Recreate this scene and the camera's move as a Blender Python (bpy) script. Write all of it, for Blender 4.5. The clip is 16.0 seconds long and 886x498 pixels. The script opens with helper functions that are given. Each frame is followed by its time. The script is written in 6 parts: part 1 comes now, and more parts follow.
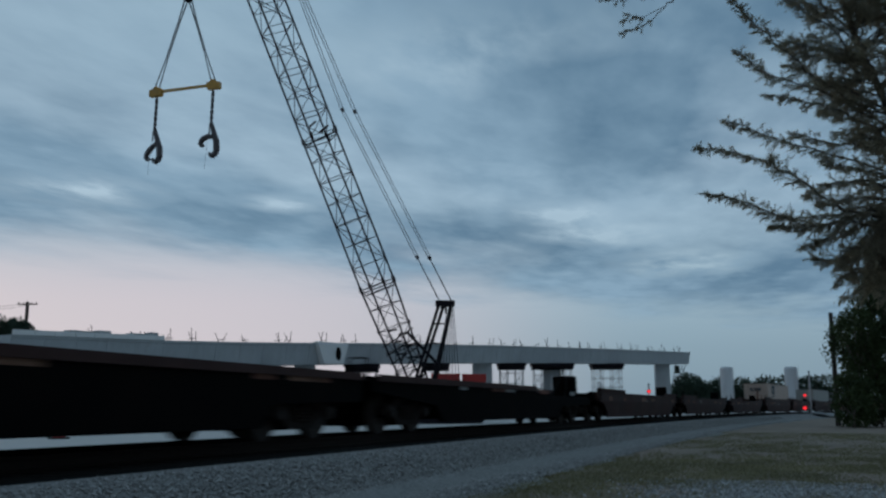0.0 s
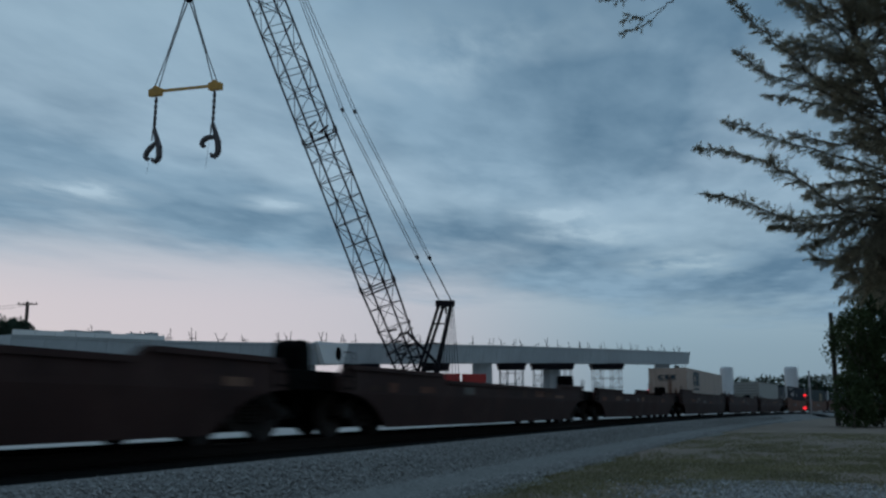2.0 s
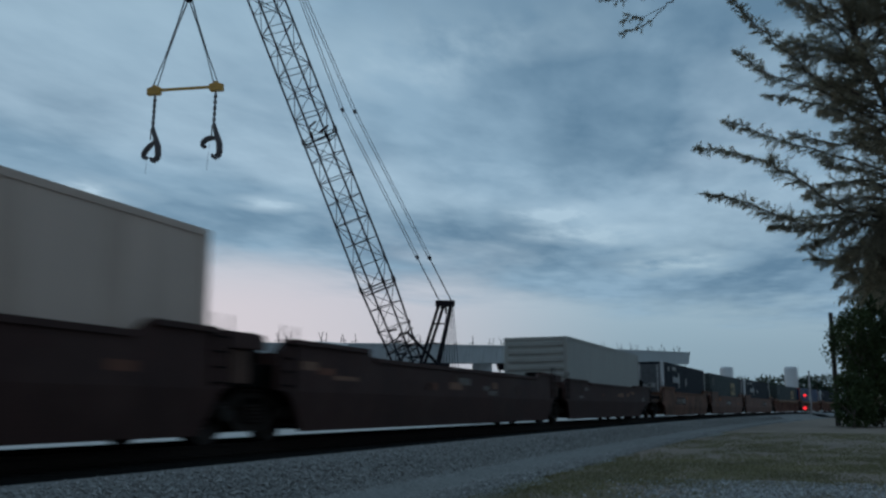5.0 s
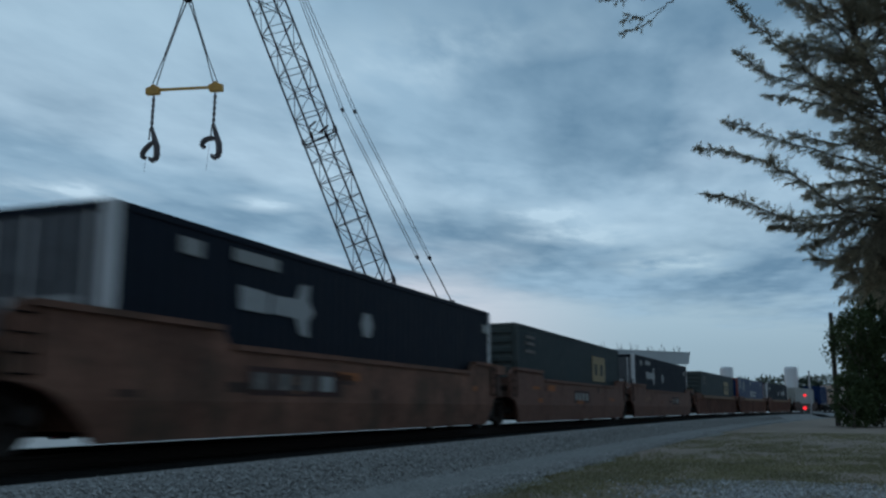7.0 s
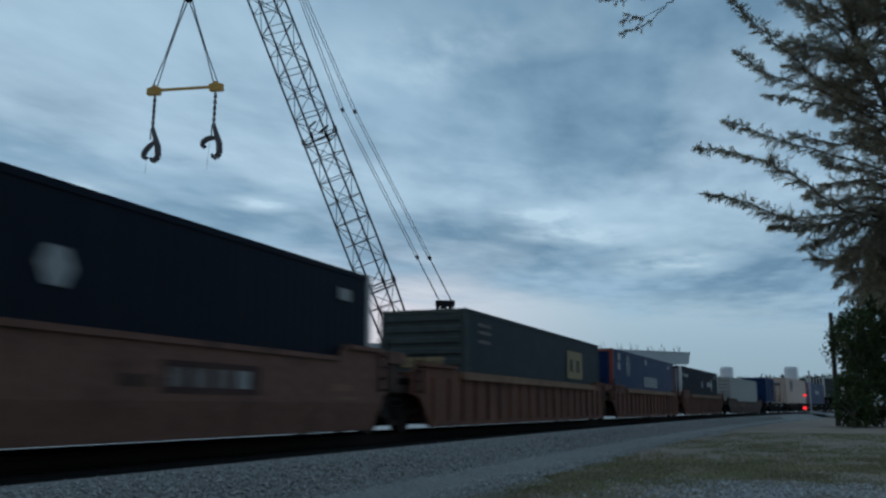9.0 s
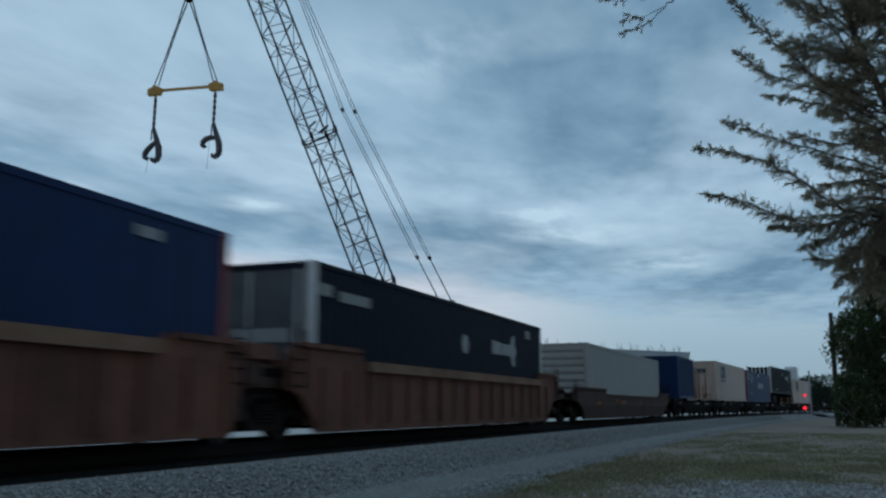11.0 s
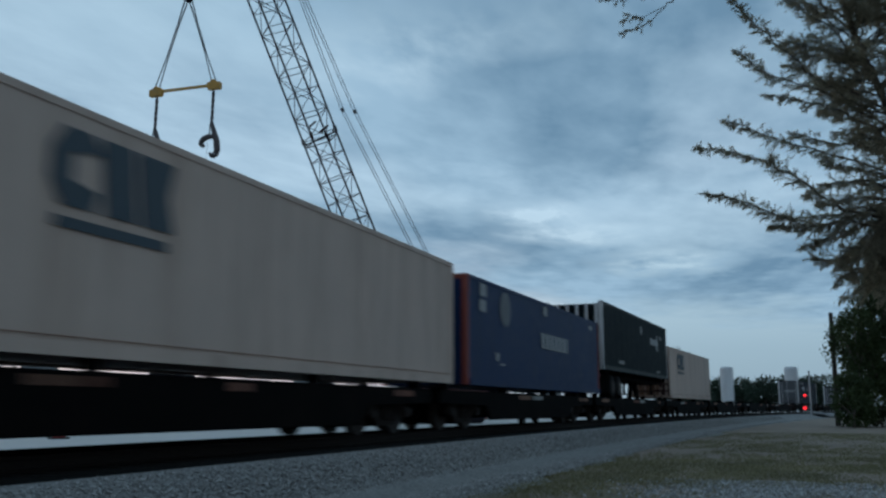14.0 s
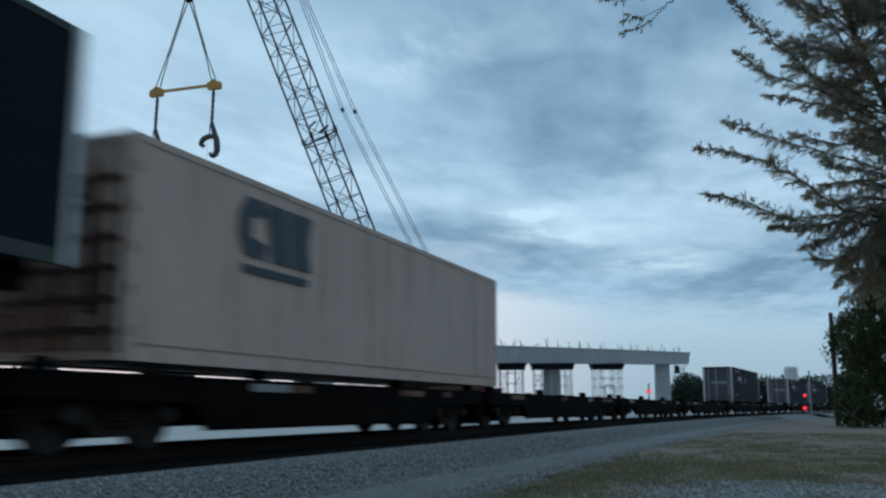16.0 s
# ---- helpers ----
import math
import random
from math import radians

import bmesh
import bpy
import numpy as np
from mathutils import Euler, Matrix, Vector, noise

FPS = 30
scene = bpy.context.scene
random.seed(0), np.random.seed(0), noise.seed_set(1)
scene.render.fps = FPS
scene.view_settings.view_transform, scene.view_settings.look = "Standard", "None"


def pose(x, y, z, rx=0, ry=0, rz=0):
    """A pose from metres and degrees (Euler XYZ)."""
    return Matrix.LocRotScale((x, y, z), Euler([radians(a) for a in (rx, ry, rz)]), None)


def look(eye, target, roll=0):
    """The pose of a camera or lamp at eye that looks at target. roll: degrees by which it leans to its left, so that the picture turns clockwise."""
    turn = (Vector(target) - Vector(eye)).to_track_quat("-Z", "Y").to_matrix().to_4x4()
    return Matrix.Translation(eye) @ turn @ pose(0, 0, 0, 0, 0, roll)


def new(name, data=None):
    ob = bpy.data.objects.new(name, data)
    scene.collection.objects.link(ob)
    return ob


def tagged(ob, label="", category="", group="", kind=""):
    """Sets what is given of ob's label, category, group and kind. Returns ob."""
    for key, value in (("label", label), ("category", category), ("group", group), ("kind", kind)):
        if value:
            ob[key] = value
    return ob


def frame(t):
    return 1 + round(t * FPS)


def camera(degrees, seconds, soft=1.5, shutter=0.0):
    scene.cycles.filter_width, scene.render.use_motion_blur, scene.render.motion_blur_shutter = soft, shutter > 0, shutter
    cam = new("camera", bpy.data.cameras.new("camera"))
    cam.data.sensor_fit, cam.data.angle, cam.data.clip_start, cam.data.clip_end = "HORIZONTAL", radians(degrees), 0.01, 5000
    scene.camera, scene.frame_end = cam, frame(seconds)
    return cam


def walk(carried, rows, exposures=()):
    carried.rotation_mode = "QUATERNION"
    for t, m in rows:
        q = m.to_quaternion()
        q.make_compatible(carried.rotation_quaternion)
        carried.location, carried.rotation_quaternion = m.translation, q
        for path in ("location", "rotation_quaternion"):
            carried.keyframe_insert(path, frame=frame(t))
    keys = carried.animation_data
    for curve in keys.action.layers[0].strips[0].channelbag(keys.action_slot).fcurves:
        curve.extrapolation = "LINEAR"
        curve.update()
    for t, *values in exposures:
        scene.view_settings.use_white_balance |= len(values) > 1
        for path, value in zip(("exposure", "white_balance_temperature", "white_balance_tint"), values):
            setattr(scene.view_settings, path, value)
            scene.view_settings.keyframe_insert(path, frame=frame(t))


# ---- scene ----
cam = camera(51.4, 16.0, soft=2.5, shutter=0.5)
EYE = (0.0, 0.0, 1.25)
YAW, PITCH = 0.343, radians(9.80)
FWD = (math.cos(YAW), math.sin(YAW))
RGT = (math.sin(YAW), -math.cos(YAW))
AIM = (FWD[0] * math.cos(PITCH), FWD[1] * math.cos(PITCH), 1.25 + math.sin(PITCH))
walk(cam, [(0.0, look(EYE, AIM)), (16.0, look(EYE, AIM))], [(0.0, 0.0), (4.0, 0.0), (6.5, 0.31), (11.5, 0.34), (12.7, 0.26), (14.5, 0.48), (16.0, 0.64)])

# ---------------------------------------------------------------- track line
KAPPA, FACE = 0.0012625, 7.70      # bend of the track; distance of the wagons' near side
MID = 1.25                         # from near side to track centre
RAIL = 0.705                       # height of the rail tops
SEAT = 0.76                        # height of the wagons' zero level


def track(s, off=0.0):
    h = -KAPPA * s
    x, y = math.sin(KAPPA * s) / KAPPA, FACE - (1 - math.cos(KAPPA * s)) / KAPPA
    return x - off * math.sin(h), y + off * math.cos(h), h


def train_s(q, t):
    d = t - 12.0
    return q - 22.86 * d - 0.05 * d * d


def train_pose(q, t):
    x, y, h = track(train_s(q, t), MID)
    return pose(x, y, SEAT, 0, 0, math.degrees(h))


def ahead(fwd, right, z=0.0):
    return Vector((fwd * FWD[0] + right * RGT[0], fwd * FWD[1] + right * RGT[1], z))


# ---------------------------------------------------------------- sky and sun
def nodes_of(tree):
    tree.nodes.clear()

    def mk(kind, **kw):
        n = tree.nodes.new(kind)
        for k, v in kw.items():
            if k == "op":
                n.operation = v
            elif k == "mode":
                n.blend_type = v
            else:
                n.inputs[k.replace("_", " ")].default_value = v
        return n
    return mk, tree.links.new


world = bpy.data.worlds.new("dusk_sky")
scene.world = world
world.use_nodes = True
mk, ln = nodes_of(world.node_tree)
geo = mk("ShaderNodeTexCoord")
sep = mk("ShaderNodeSeparateXYZ")
ln(geo.outputs["Generated"], sep.inputs[0])
sky = world.node_tree.nodes.new("ShaderNodeTexSky")
sky.sky_type = "NISHITA"
sky.sun_disc = False
sky.sun_elevation, sky.sun_rotation = radians(4), radians(20)
ramp = world.node_tree.nodes.new("ShaderNodeValToRGB")
cr = ramp.color_ramp
cr.elements[0].position, cr.elements[0].color = 0.0, (0.185, 0.285, 0.365, 1)
cr.elements[1].position, cr.elements[1].color = 1.0, (0.13, 0.22, 0.30, 1)
for p_, c_ in ((0.06, (0.22, 0.33, 0.42, 1)), (0.14, (0.315, 0.445, 0.545, 1)), (0.25, (0.41, 0.555, 0.68, 1)), (0.5, (0.27, 0.40, 0.495, 1))):
    e = cr.elements.new(p_)
    e.color = c_
ln(sep.outputs["Z"], ramp.inputs[0])
# rosy glow low in the sky towards the sunset
dot = mk("ShaderNodeVectorMath", op="DOT_PRODUCT")
ln(geo.outputs["Generated"], dot.inputs[0])
dot.inputs[1].default_value = ahead(1.0, -0.62, 0.0).normalized()
gr = mk("ShaderNodeMapRange")
gr.interpolation_type = "SMOOTHERSTEP"
gr.inputs[1].default_value, gr.inputs[2].default_value = 0.68, 0.99
ln(dot.outputs["Value"], gr.inputs[0])
low = mk("ShaderNodeMapRange")
low.interpolation_type = "SMOOTHSTEP"
low.inputs[1].default_value, low.inputs[2].default_value = 0.10, 0.22
low.inputs[3].default_value, low.inputs[4].default_value = 1.0, 0.0
ln(sep.outputs["Z"], low.inputs[0])
both = mk("ShaderNodeMath", op="MULTIPLY")
ln(gr.outputs[0], both.inputs[0])
ln(low.outputs[0], both.inputs[1])
mix = world.node_tree.nodes.new("ShaderNodeMixRGB")
ln(both.outputs[0], mix.inputs[0])
ln(ramp.outputs[0], mix.inputs[1])
mix.inputs[2].default_value = (0.555, 0.525, 0.59, 1)
# the sky away from the sunset is darker
back = mk("ShaderNodeVectorMath", op="DOT_PRODUCT")
ln(geo.outputs["Generated"], back.inputs[0])
back.inputs[1].default_value = ahead(1.0, -0.2, 0.25).normalized()
dusk = mk("ShaderNodeMapRange")
dusk.interpolation_type = "SMOOTHSTEP"
dusk.inputs[1].default_value, dusk.inputs[2].default_value = -0.5, 0.55
dusk.inputs[3].default_value, dusk.inputs[4].default_value = 0.0, 1.0
ln(back.outputs["Value"], dusk.inputs[0])
add = world.node_tree.nodes.new("ShaderNodeMixRGB")
add.blend_type = "ADD"
add.inputs[0].default_value = 0.01
ln(mix.outputs[0], add.inputs[1])
ln(sky.outputs[0], add.inputs[2])
bg = mk("ShaderNodeBackground", Strength=1.0)
tint = world.node_tree.nodes.new("ShaderNodeMixRGB")
tint.inputs[1].default_value, tint.inputs[2].default_value = (0.50, 0.295, 0.235, 1), (1, 1, 1, 1)
ln(dusk.outputs[0], tint.inputs[0])
mul = world.node_tree.nodes.new("ShaderNodeMixRGB")
mul.blend_type = "MULTIPLY"
mul.inputs[0].default_value = 1.0
ln(add.outputs[0], mul.inputs[1])
ln(tint.outputs[0], mul.inputs[2])
ln(mul.outputs[0], bg.inputs[0])
wo = mk("ShaderNodeOutputWorld")
ln(bg.outputs[0], wo.inputs[0])

sun_data = bpy.data.lights.new("sun", "SUN")
sun_data.energy, sun_data.angle, sun_data.color = 0.10, radians(30), (1.0, 0.9, 0.82)
sun_lamp = new("sun", sun_data)
sun_lamp.matrix_world = look((0, 0, 60), tuple(-ahead(60, -30, -60 + 0.0)))


# ---------------------------------------------------------------- materials
def mat(name, col, rough=0.7, metal=0.0, var=0.25, scale=3.0, fine=40.0, bump=0.0, dirt=None, dirt_amt=0.0, streak=False, gloss=0.5, thin=0.0):
    """A painted or raw surface: base colour, two scales of variation, optional dirt patches or run-down streaks, fine relief."""
    m = bpy.data.materials.new(name)
    m.use_nodes = True
    mk, ln = nodes_of(m.node_tree)
    tc = mk("ShaderNodeTexCoord")
    oi = mk("ShaderNodeObjectInfo")
    off = mk("ShaderNodeVectorMath", op="MULTIPLY_ADD")
    ln(oi.outputs["Random"], off.inputs[0])
    off.inputs[1].default_value = (17, 31, 11)
    ln(tc.outputs["Object"], off.inputs[2])
    n1 = mk("ShaderNodeTexNoise", Scale=scale, Detail=5.0, Roughness=0.6)
    n2 = mk("ShaderNodeTexNoise", Scale=fine, Detail=3.0)
    ln(off.outputs[0], n1.inputs[0])
    ln(off.outputs[0], n2.inputs[0])
    av = mk("ShaderNodeMath", op="MULTIPLY_ADD")
    ln(n1.outputs[0], av.inputs[0])
    av.inputs[1].default_value = 0.65
    sc = mk("ShaderNodeMath", op="MULTIPLY")
    ln(n2.outputs[0], sc.inputs[0])
    sc.inputs[1].default_value = 0.35
    ln(sc.outputs[0], av.inputs[2])
    mr = mk("ShaderNodeMapRange")
    mr.inputs[1].default_value, mr.inputs[2].default_value = 0.3, 0.7
    mr.inputs[3].default_value, mr.inputs[4].default_value = 1 - var, 1 + var
    ln(av.outputs[0], mr.inputs[0])
    mul = m.node_tree.nodes.new("ShaderNodeMixRGB")
    mul.blend_type = "MULTIPLY"
    mul.inputs[0].default_value = 1.0
    mul.inputs[1].default_value = (*col, 1)
    ln(mr.outputs[0], mul.inputs[2])
    out_col = mul.outputs[0]
    if dirt:
        n3 = mk("ShaderNodeTexNoise", Scale=1.0, Detail=6.0, Roughness=0.65)
        mp = mk("ShaderNodeMapping")
        mp.inputs["Scale"].default_value = (2.2, 2.2, 0.25) if streak else (0.9, 0.9, 0.9)
        ln(off.outputs[0], mp.inputs[0])
        ln(mp.outputs[0], n3.inputs[0])
        r3 = mk("ShaderNodeMapRange")
        r3.inputs[1].default_value, r3.inputs[2].default_value = 0.48, 0.72
        r3.inputs[3].default_value, r3.inputs[4].default_value = 0.0, dirt_amt
        ln(n3.outputs[0], r3.inputs[0])
        dm = m.node_tree.nodes.new("ShaderNodeMixRGB")
        ln(r3.outputs[0], dm.inputs[0])
        ln(out_col, dm.inputs[1])
        dm.inputs[2].default_value = (*dirt, 1)
        out_col = dm.outputs[0]
    b = mk("ShaderNodeBsdfPrincipled", Roughness=rough, Metallic=metal, Specular_IOR_Level=gloss)
    ln(out_col, b.inputs["Base Color"])
    rr = mk("ShaderNodeMapRange")
    rr.inputs[3].default_value, rr.inputs[4].default_value = max(0.05, rough - 0.15), min(1, rough + 0.15)
    ln(n1.outputs[0], rr.inputs[0])
    ln(rr.outputs[0], b.inputs["Roughness"])
    if bump:
        bp = mk("ShaderNodeBump", Strength=0.6, Distance=bump)
        ln(av.outputs[0], bp.inputs["Height"])
        ln(bp.outputs[0], b.inputs["Normal"])
    o = mk("ShaderNodeOutputMaterial")
    if thin:
        tl = mk("ShaderNodeBsdfTranslucent")
        ln(out_col, tl.inputs[0])
        ms = mk("ShaderNodeMixShader")
        ms.inputs[0].default_value = thin
        ln(b.outputs[0], ms.inputs[1])
        ln(tl.outputs[0], ms.inputs[2])
        ln(ms.outputs[0], o.inputs[0])
    else:
        ln(b.outputs[0], o.inputs[0])
    return m


def glow(name, col, strength):
    m = bpy.data.materials.new(name)
    m.use_nodes = True
    mk, ln = nodes_of(m.node_tree)
    e = mk("ShaderNodeEmission", Strength=strength)
    e.inputs[0].default_value = (*col, 1)
    o = mk("ShaderNodeOutputMaterial")
    ln(e.outputs[0], o.inputs[0])
    return m


M_WELL_DARK = mat("maroon_wagon_paint", (0.050, 0.024, 0.021), 0.7, var=0.4, scale=0.8, dirt=(0.075, 0.042, 0.036), dirt_amt=0.7, gloss=0.18)
M_WELL_RUST = mat("rust_orange_wagon_paint", (0.165, 0.082, 0.06), 0.7, var=0.6, scale=0.9, fine=9, dirt=(0.06, 0.032, 0.025), dirt_amt=0.9, gloss=0.18)
M_WELL_OLD = mat("grimy_brown_orange_wagon_paint", (0.16, 0.08, 0.056), 0.75, var=0.6, scale=1.1, fine=9, dirt=(0.06, 0.045, 0.032), dirt_amt=0.9, gloss=0.15)
M_WELL_RIB = mat("rust_brown_wagon_paint", (0.155, 0.068, 0.046), 0.75, var=0.4, scale=1.0, fine=9, dirt=(0.05, 0.022, 0.018), dirt_amt=0.9, streak=True, gloss=0.18)
M_WELL_BROWN = mat("sooty_brown_wagon_paint", (0.075, 0.042, 0.032), 0.75, var=0.4, scale=0.8, dirt=(0.03, 0.02, 0.017), dirt_amt=0.9, gloss=0.18)
M_ORANGE = mat("bare_orange_rust", (0.33, 0.12, 0.05), 0.85, var=0.5, scale=4, gloss=0.15)
# paler than the ribbed wall: sky light on the flange, put into its colour
M_FLANGE = mat("skylit_tan_flange", (0.23, 0.14, 0.09), 0.8, var=0.3, scale=1.5, dirt=(0.12, 0.06, 0.04), dirt_amt=0.6, gloss=0.18)
M_GRAFF = mat("faded_spray_paint", (0.15, 0.135, 0.125), 0.75, var=0.6, gloss=0.2, scale=5)
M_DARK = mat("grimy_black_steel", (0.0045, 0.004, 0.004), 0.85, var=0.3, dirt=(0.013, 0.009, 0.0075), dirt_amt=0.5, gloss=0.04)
M_WHEEL = mat("worn_wheel_steel", (0.035, 0.028, 0.025), 0.7, 0.0, var=0.4, scale=6, gloss=0.2)
M_BOGIE = mat("dusty_cast_steel", (0.02, 0.015, 0.013), 0.8, var=0.4, scale=5, dirt=(0.045, 0.034, 0.028), dirt_amt=0.6, gloss=0.12)
M_RAIL = mat("rail_steel", (0.016, 0.012, 0.010), 0.75, 0.0, var=0.3, gloss=0.08)
M_TIE = mat("creosoted_timber", (0.012, 0.01, 0.009), 0.9, var=0.4, bump=0.01, gloss=0.05)
M_CON_WHITE = mat("cream_container_paint", (0.53, 0.405, 0.335), 0.65, var=0.10, scale=0.7, dirt=(0.22, 0.145, 0.10), dirt_amt=0.5, streak=True)
M_CON_GREY = mat("grey_container_paint", (0.33, 0.325, 0.30), 0.65, var=0.08, scale=0.7, dirt=(0.22, 0.21, 0.19), dirt_amt=0.4, streak=True)
M_CON_BLACK = mat("blue_black_container_paint", (0.010, 0.0135, 0.022), 0.6, var=0.25, dirt=(0.018, 0.02, 0.024), dirt_amt=0.5, streak=True, gloss=0.06)
M_CON_GREEN = mat("dark_green_container_paint", (0.012, 0.024, 0.028), 0.6, var=0.2, dirt=(0.028, 0.033, 0.03), dirt_amt=0.5, streak=True, gloss=0.18)
M_DOOR = mat("grimy_grey_door_paint", (0.12, 0.125, 0.135), 0.65, var=0.3, dirt=(0.10, 0.105, 0.11), dirt_amt=0.6, streak=True, gloss=0.15)
M_GREENPOST = mat("chalky_green_paint", (0.055, 0.066, 0.064), 0.7, var=0.3, dirt=(0.1, 0.11, 0.1), dirt_amt=0.5, streak=True, gloss=0.15)
M_CON_BLUE = mat("blue_container_paint", (0.008, 0.026, 0.085), 0.5, var=0.2, gloss=0.12, dirt=(0.008, 0.018, 0.05), dirt_amt=0.5, streak=True)
M_TRAILER = mat("green_black_trailer_paint", (0.009, 0.0155, 0.018), 0.65, var=0.2, dirt=(0.010, 0.014, 0.015), dirt_amt=0.5, streak=True, gloss=0.05)
M_RED = mat("faded_red_paint", (0.42, 0.035, 0.03), 0.6, var=0.2)
M_REDPOST = mat("red_orange_post_paint", (0.24, 0.045, 0.03), 0.65, var=0.2)
M_POST = mat("white_post_paint", (0.62, 0.62, 0.62), 0.6, var=0.1, dirt=(0.35, 0.31, 0.28), dirt_amt=0.5)
M_DECAL = mat("white_decal", (0.29, 0.295, 0.295), 0.6, var=0.15, scale=6)
M_DECALDIM = mat("faded_decal", (0.26, 0.26, 0.25), 0.7, var=0.25, scale=6)
M_YELLOW = mat("faded_yellow_decal", (0.27, 0.195, 0.095), 0.7, var=0.2, scale=6)
M_NAVY = mat("navy_decal", (0.035, 0.055, 0.07), 0.6, var=0.2)
M_RUSTY = mat("rust_stain", (0.19, 0.10, 0.065), 0.9, var=0.4, scale=5)
M_RUST_DARK = mat("dark_rust", (0.055, 0.022, 0.016), 0.9, var=0.5, scale=4)
M_CONCRETE = mat("bridge_concrete", (0.40, 0.42, 0.43), 0.9, var=0.10, scale=0.4, fine=6, dirt=(0.28, 0.29, 0.29), dirt_amt=0.5, streak=True)
M_CONC_LIGHT = mat("fresh_concrete", (0.76, 0.75, 0.73), 0.85, var=0.08, scale=0.6)
M_CRANE = mat("crane_dark_steel", (0.015, 0.013, 0.017), 0.7, 0.0, var=0.3, gloss=0.1)
M_CRANE_RED = mat("crane_red_brown_paint", (0.09, 0.03, 0.028), 0.6, var=0.3)
M_SPREAD = mat("yellow_beam_paint", (0.56, 0.30, 0.06), 0.55, var=0.2, dirt=(0.22, 0.13, 0.05), dirt_amt=0.6)
M_HOOK = mat("hook_steel", (0.10, 0.088, 0.09), 0.6, 0.4, var=0.3)
M_CABLE = mat("steel_cable", (0.03, 0.03, 0.034), 0.6, 0.3, var=0.1)
M_TANK = mat("white_tank_paint", (0.62, 0.62, 0.63), 0.6, var=0.06, scale=0.5, dirt=(0.4, 0.4, 0.4), dirt_amt=0.4, streak=True)
M_POLE = mat("weathered_timber_pole", (0.06, 0.048, 0.042), 0.9, var=0.3)
M_ALU = mat("galvanised_mast", (0.42, 0.43, 0.44), 0.45, 0.6, var=0.1)
M_BARK = mat("grey_bark", (0.12, 0.10, 0.085), 0.95, var=0.4, scale=8, bump=0.02, gloss=0.18)
M_NEEDLE = mat("pine_needles", (0.36, 0.32, 0.23), 0.8, var=0.45, scale=1.2, gloss=0.18, thin=0.6)
M_LEAF = mat("broad_leaves", (0.052, 0.072, 0.028), 0.6, var=0.5, scale=0.8, gloss=0.18, thin=0.25)
M_LEAF_DARK = mat("far_foliage", (0.040, 0.060, 0.042), 0.8, var=0.4, scale=0.3, gloss=0.18, thin=0.25)
M_SAND = mat("pale_sand_yard", (0.50, 0.47, 0.44), 0.95, var=0.12, scale=0.15, fine=3)
M_SIGNAL = glow("red_signal_glow", (1.0, 0.035, 0.05), 1.1)
M_ROAD = mat("worn_asphalt", (0.24, 0.24, 0.24), 0.9, var=0.15, scale=0.5)
M_BLACK = mat("matt_black_enamel", (0.012, 0.012, 0.012), 0.8, var=0.1, gloss=0.15)


# ---------------------------------------------------------------- mesh helpers
def box_bm(bm, x0, x1, y0, y1, z0, z1, m=None):
    vs = [bm.verts.new((x, y, z)) for x in (x0, x1) for y in (y0, y1) for z in (z0, z1)]
    if m is not None:
        for v in vs:
            v.co = m @ v.co
    for f in ((0, 1, 3, 2), (4, 6, 7, 5), (0, 4, 5, 1), (2, 3, 7, 6), (0, 2, 6, 4), (1, 5, 7, 3)):
        bm.faces.new([vs[i] for i in f])
    return vs


def rod_bm(bm, a, b, r, n=6, r2=None):
    a, b = Vector(a), Vector(b)
    r2 = r if r2 is None else r2
    q = (b - a).to_track_quat("Z", "Y")
    rings = []
    for p, rad in ((a, r), (b, r2)):
        rings.append([bm.verts.new(p + q @ Vector((rad * math.cos(i * math.tau / n), rad * math.sin(i * math.tau / n), 0))) for i in range(n)])
    for i in range(n):
        j = (i + 1) % n
        bm.faces.new((rings[0][i], rings[0][j], rings[1][j], rings[1][i]))
    bm.faces.new(rings[0][::-1])
    bm.faces.new(rings[1])


def prism_bm(bm, outline, y0, y1, m=None):
    """An outline in x, z, extruded along y."""
    a = [bm.verts.new((x, y0, z)) for x, z in outline]
    b = [bm.verts.new((x, y1, z)) for x, z in outline]
    if m is not None:
        for v in a + b:
            v.co = m @ v.co
    n = len(outline)
    bm.faces.new(a)
    bm.faces.new(b[::-1])
    for i in range(n):
        j = (i + 1) % n
        bm.faces.new((a[j], a[i], b[i], b[j]))


def sweep_bm(bm, stations, closed=True):
    """Joins equal rings of points into a skin, with end caps where the rings are closed."""
    rings = [[bm.verts.new(p) for p in st] for st in stations]
    n = len(rings[0])
    for a, b in zip(rings, rings[1:]):
        for i in range(n if closed else n - 1):
            j = (i + 1) % n
            bm.faces.new((a[i], a[j], b[j], b[i]))
    if closed:
        bm.faces.new(rings[0][::-1])
        bm.faces.new(rings[-1])


def finish(bm, name, material, bevel=0.0):
    if bevel:
        bmesh.ops.bevel(bm, geom=list(bm.edges), offset=bevel, segments=1, affect="EDGES")
    bmesh.ops.recalc_face_normals(bm, faces=list(bm.faces))
    me = bpy.data.meshes.new(name)
    bm.to_mesh(me)
    bm.free()
    me.materials.append(material)
    return me


def part(name, bm, material, parent, label="", bevel=0.0):
    me = bm if isinstance(bm, bpy.types.Mesh) else finish(bm, name, material, bevel)
    ob = new(name, me)
    ob.parent = parent
    if label:
        tagged(ob, label)
    return ob


def boxp(name, parent, material, x0, x1, y0, y1, z0, z1, label="", bevel=0.0):
    bm = bmesh.new()
    box_bm(bm, x0, x1, y0, y1, z0, z1)
    return part(name, bm, material, parent, label, bevel)


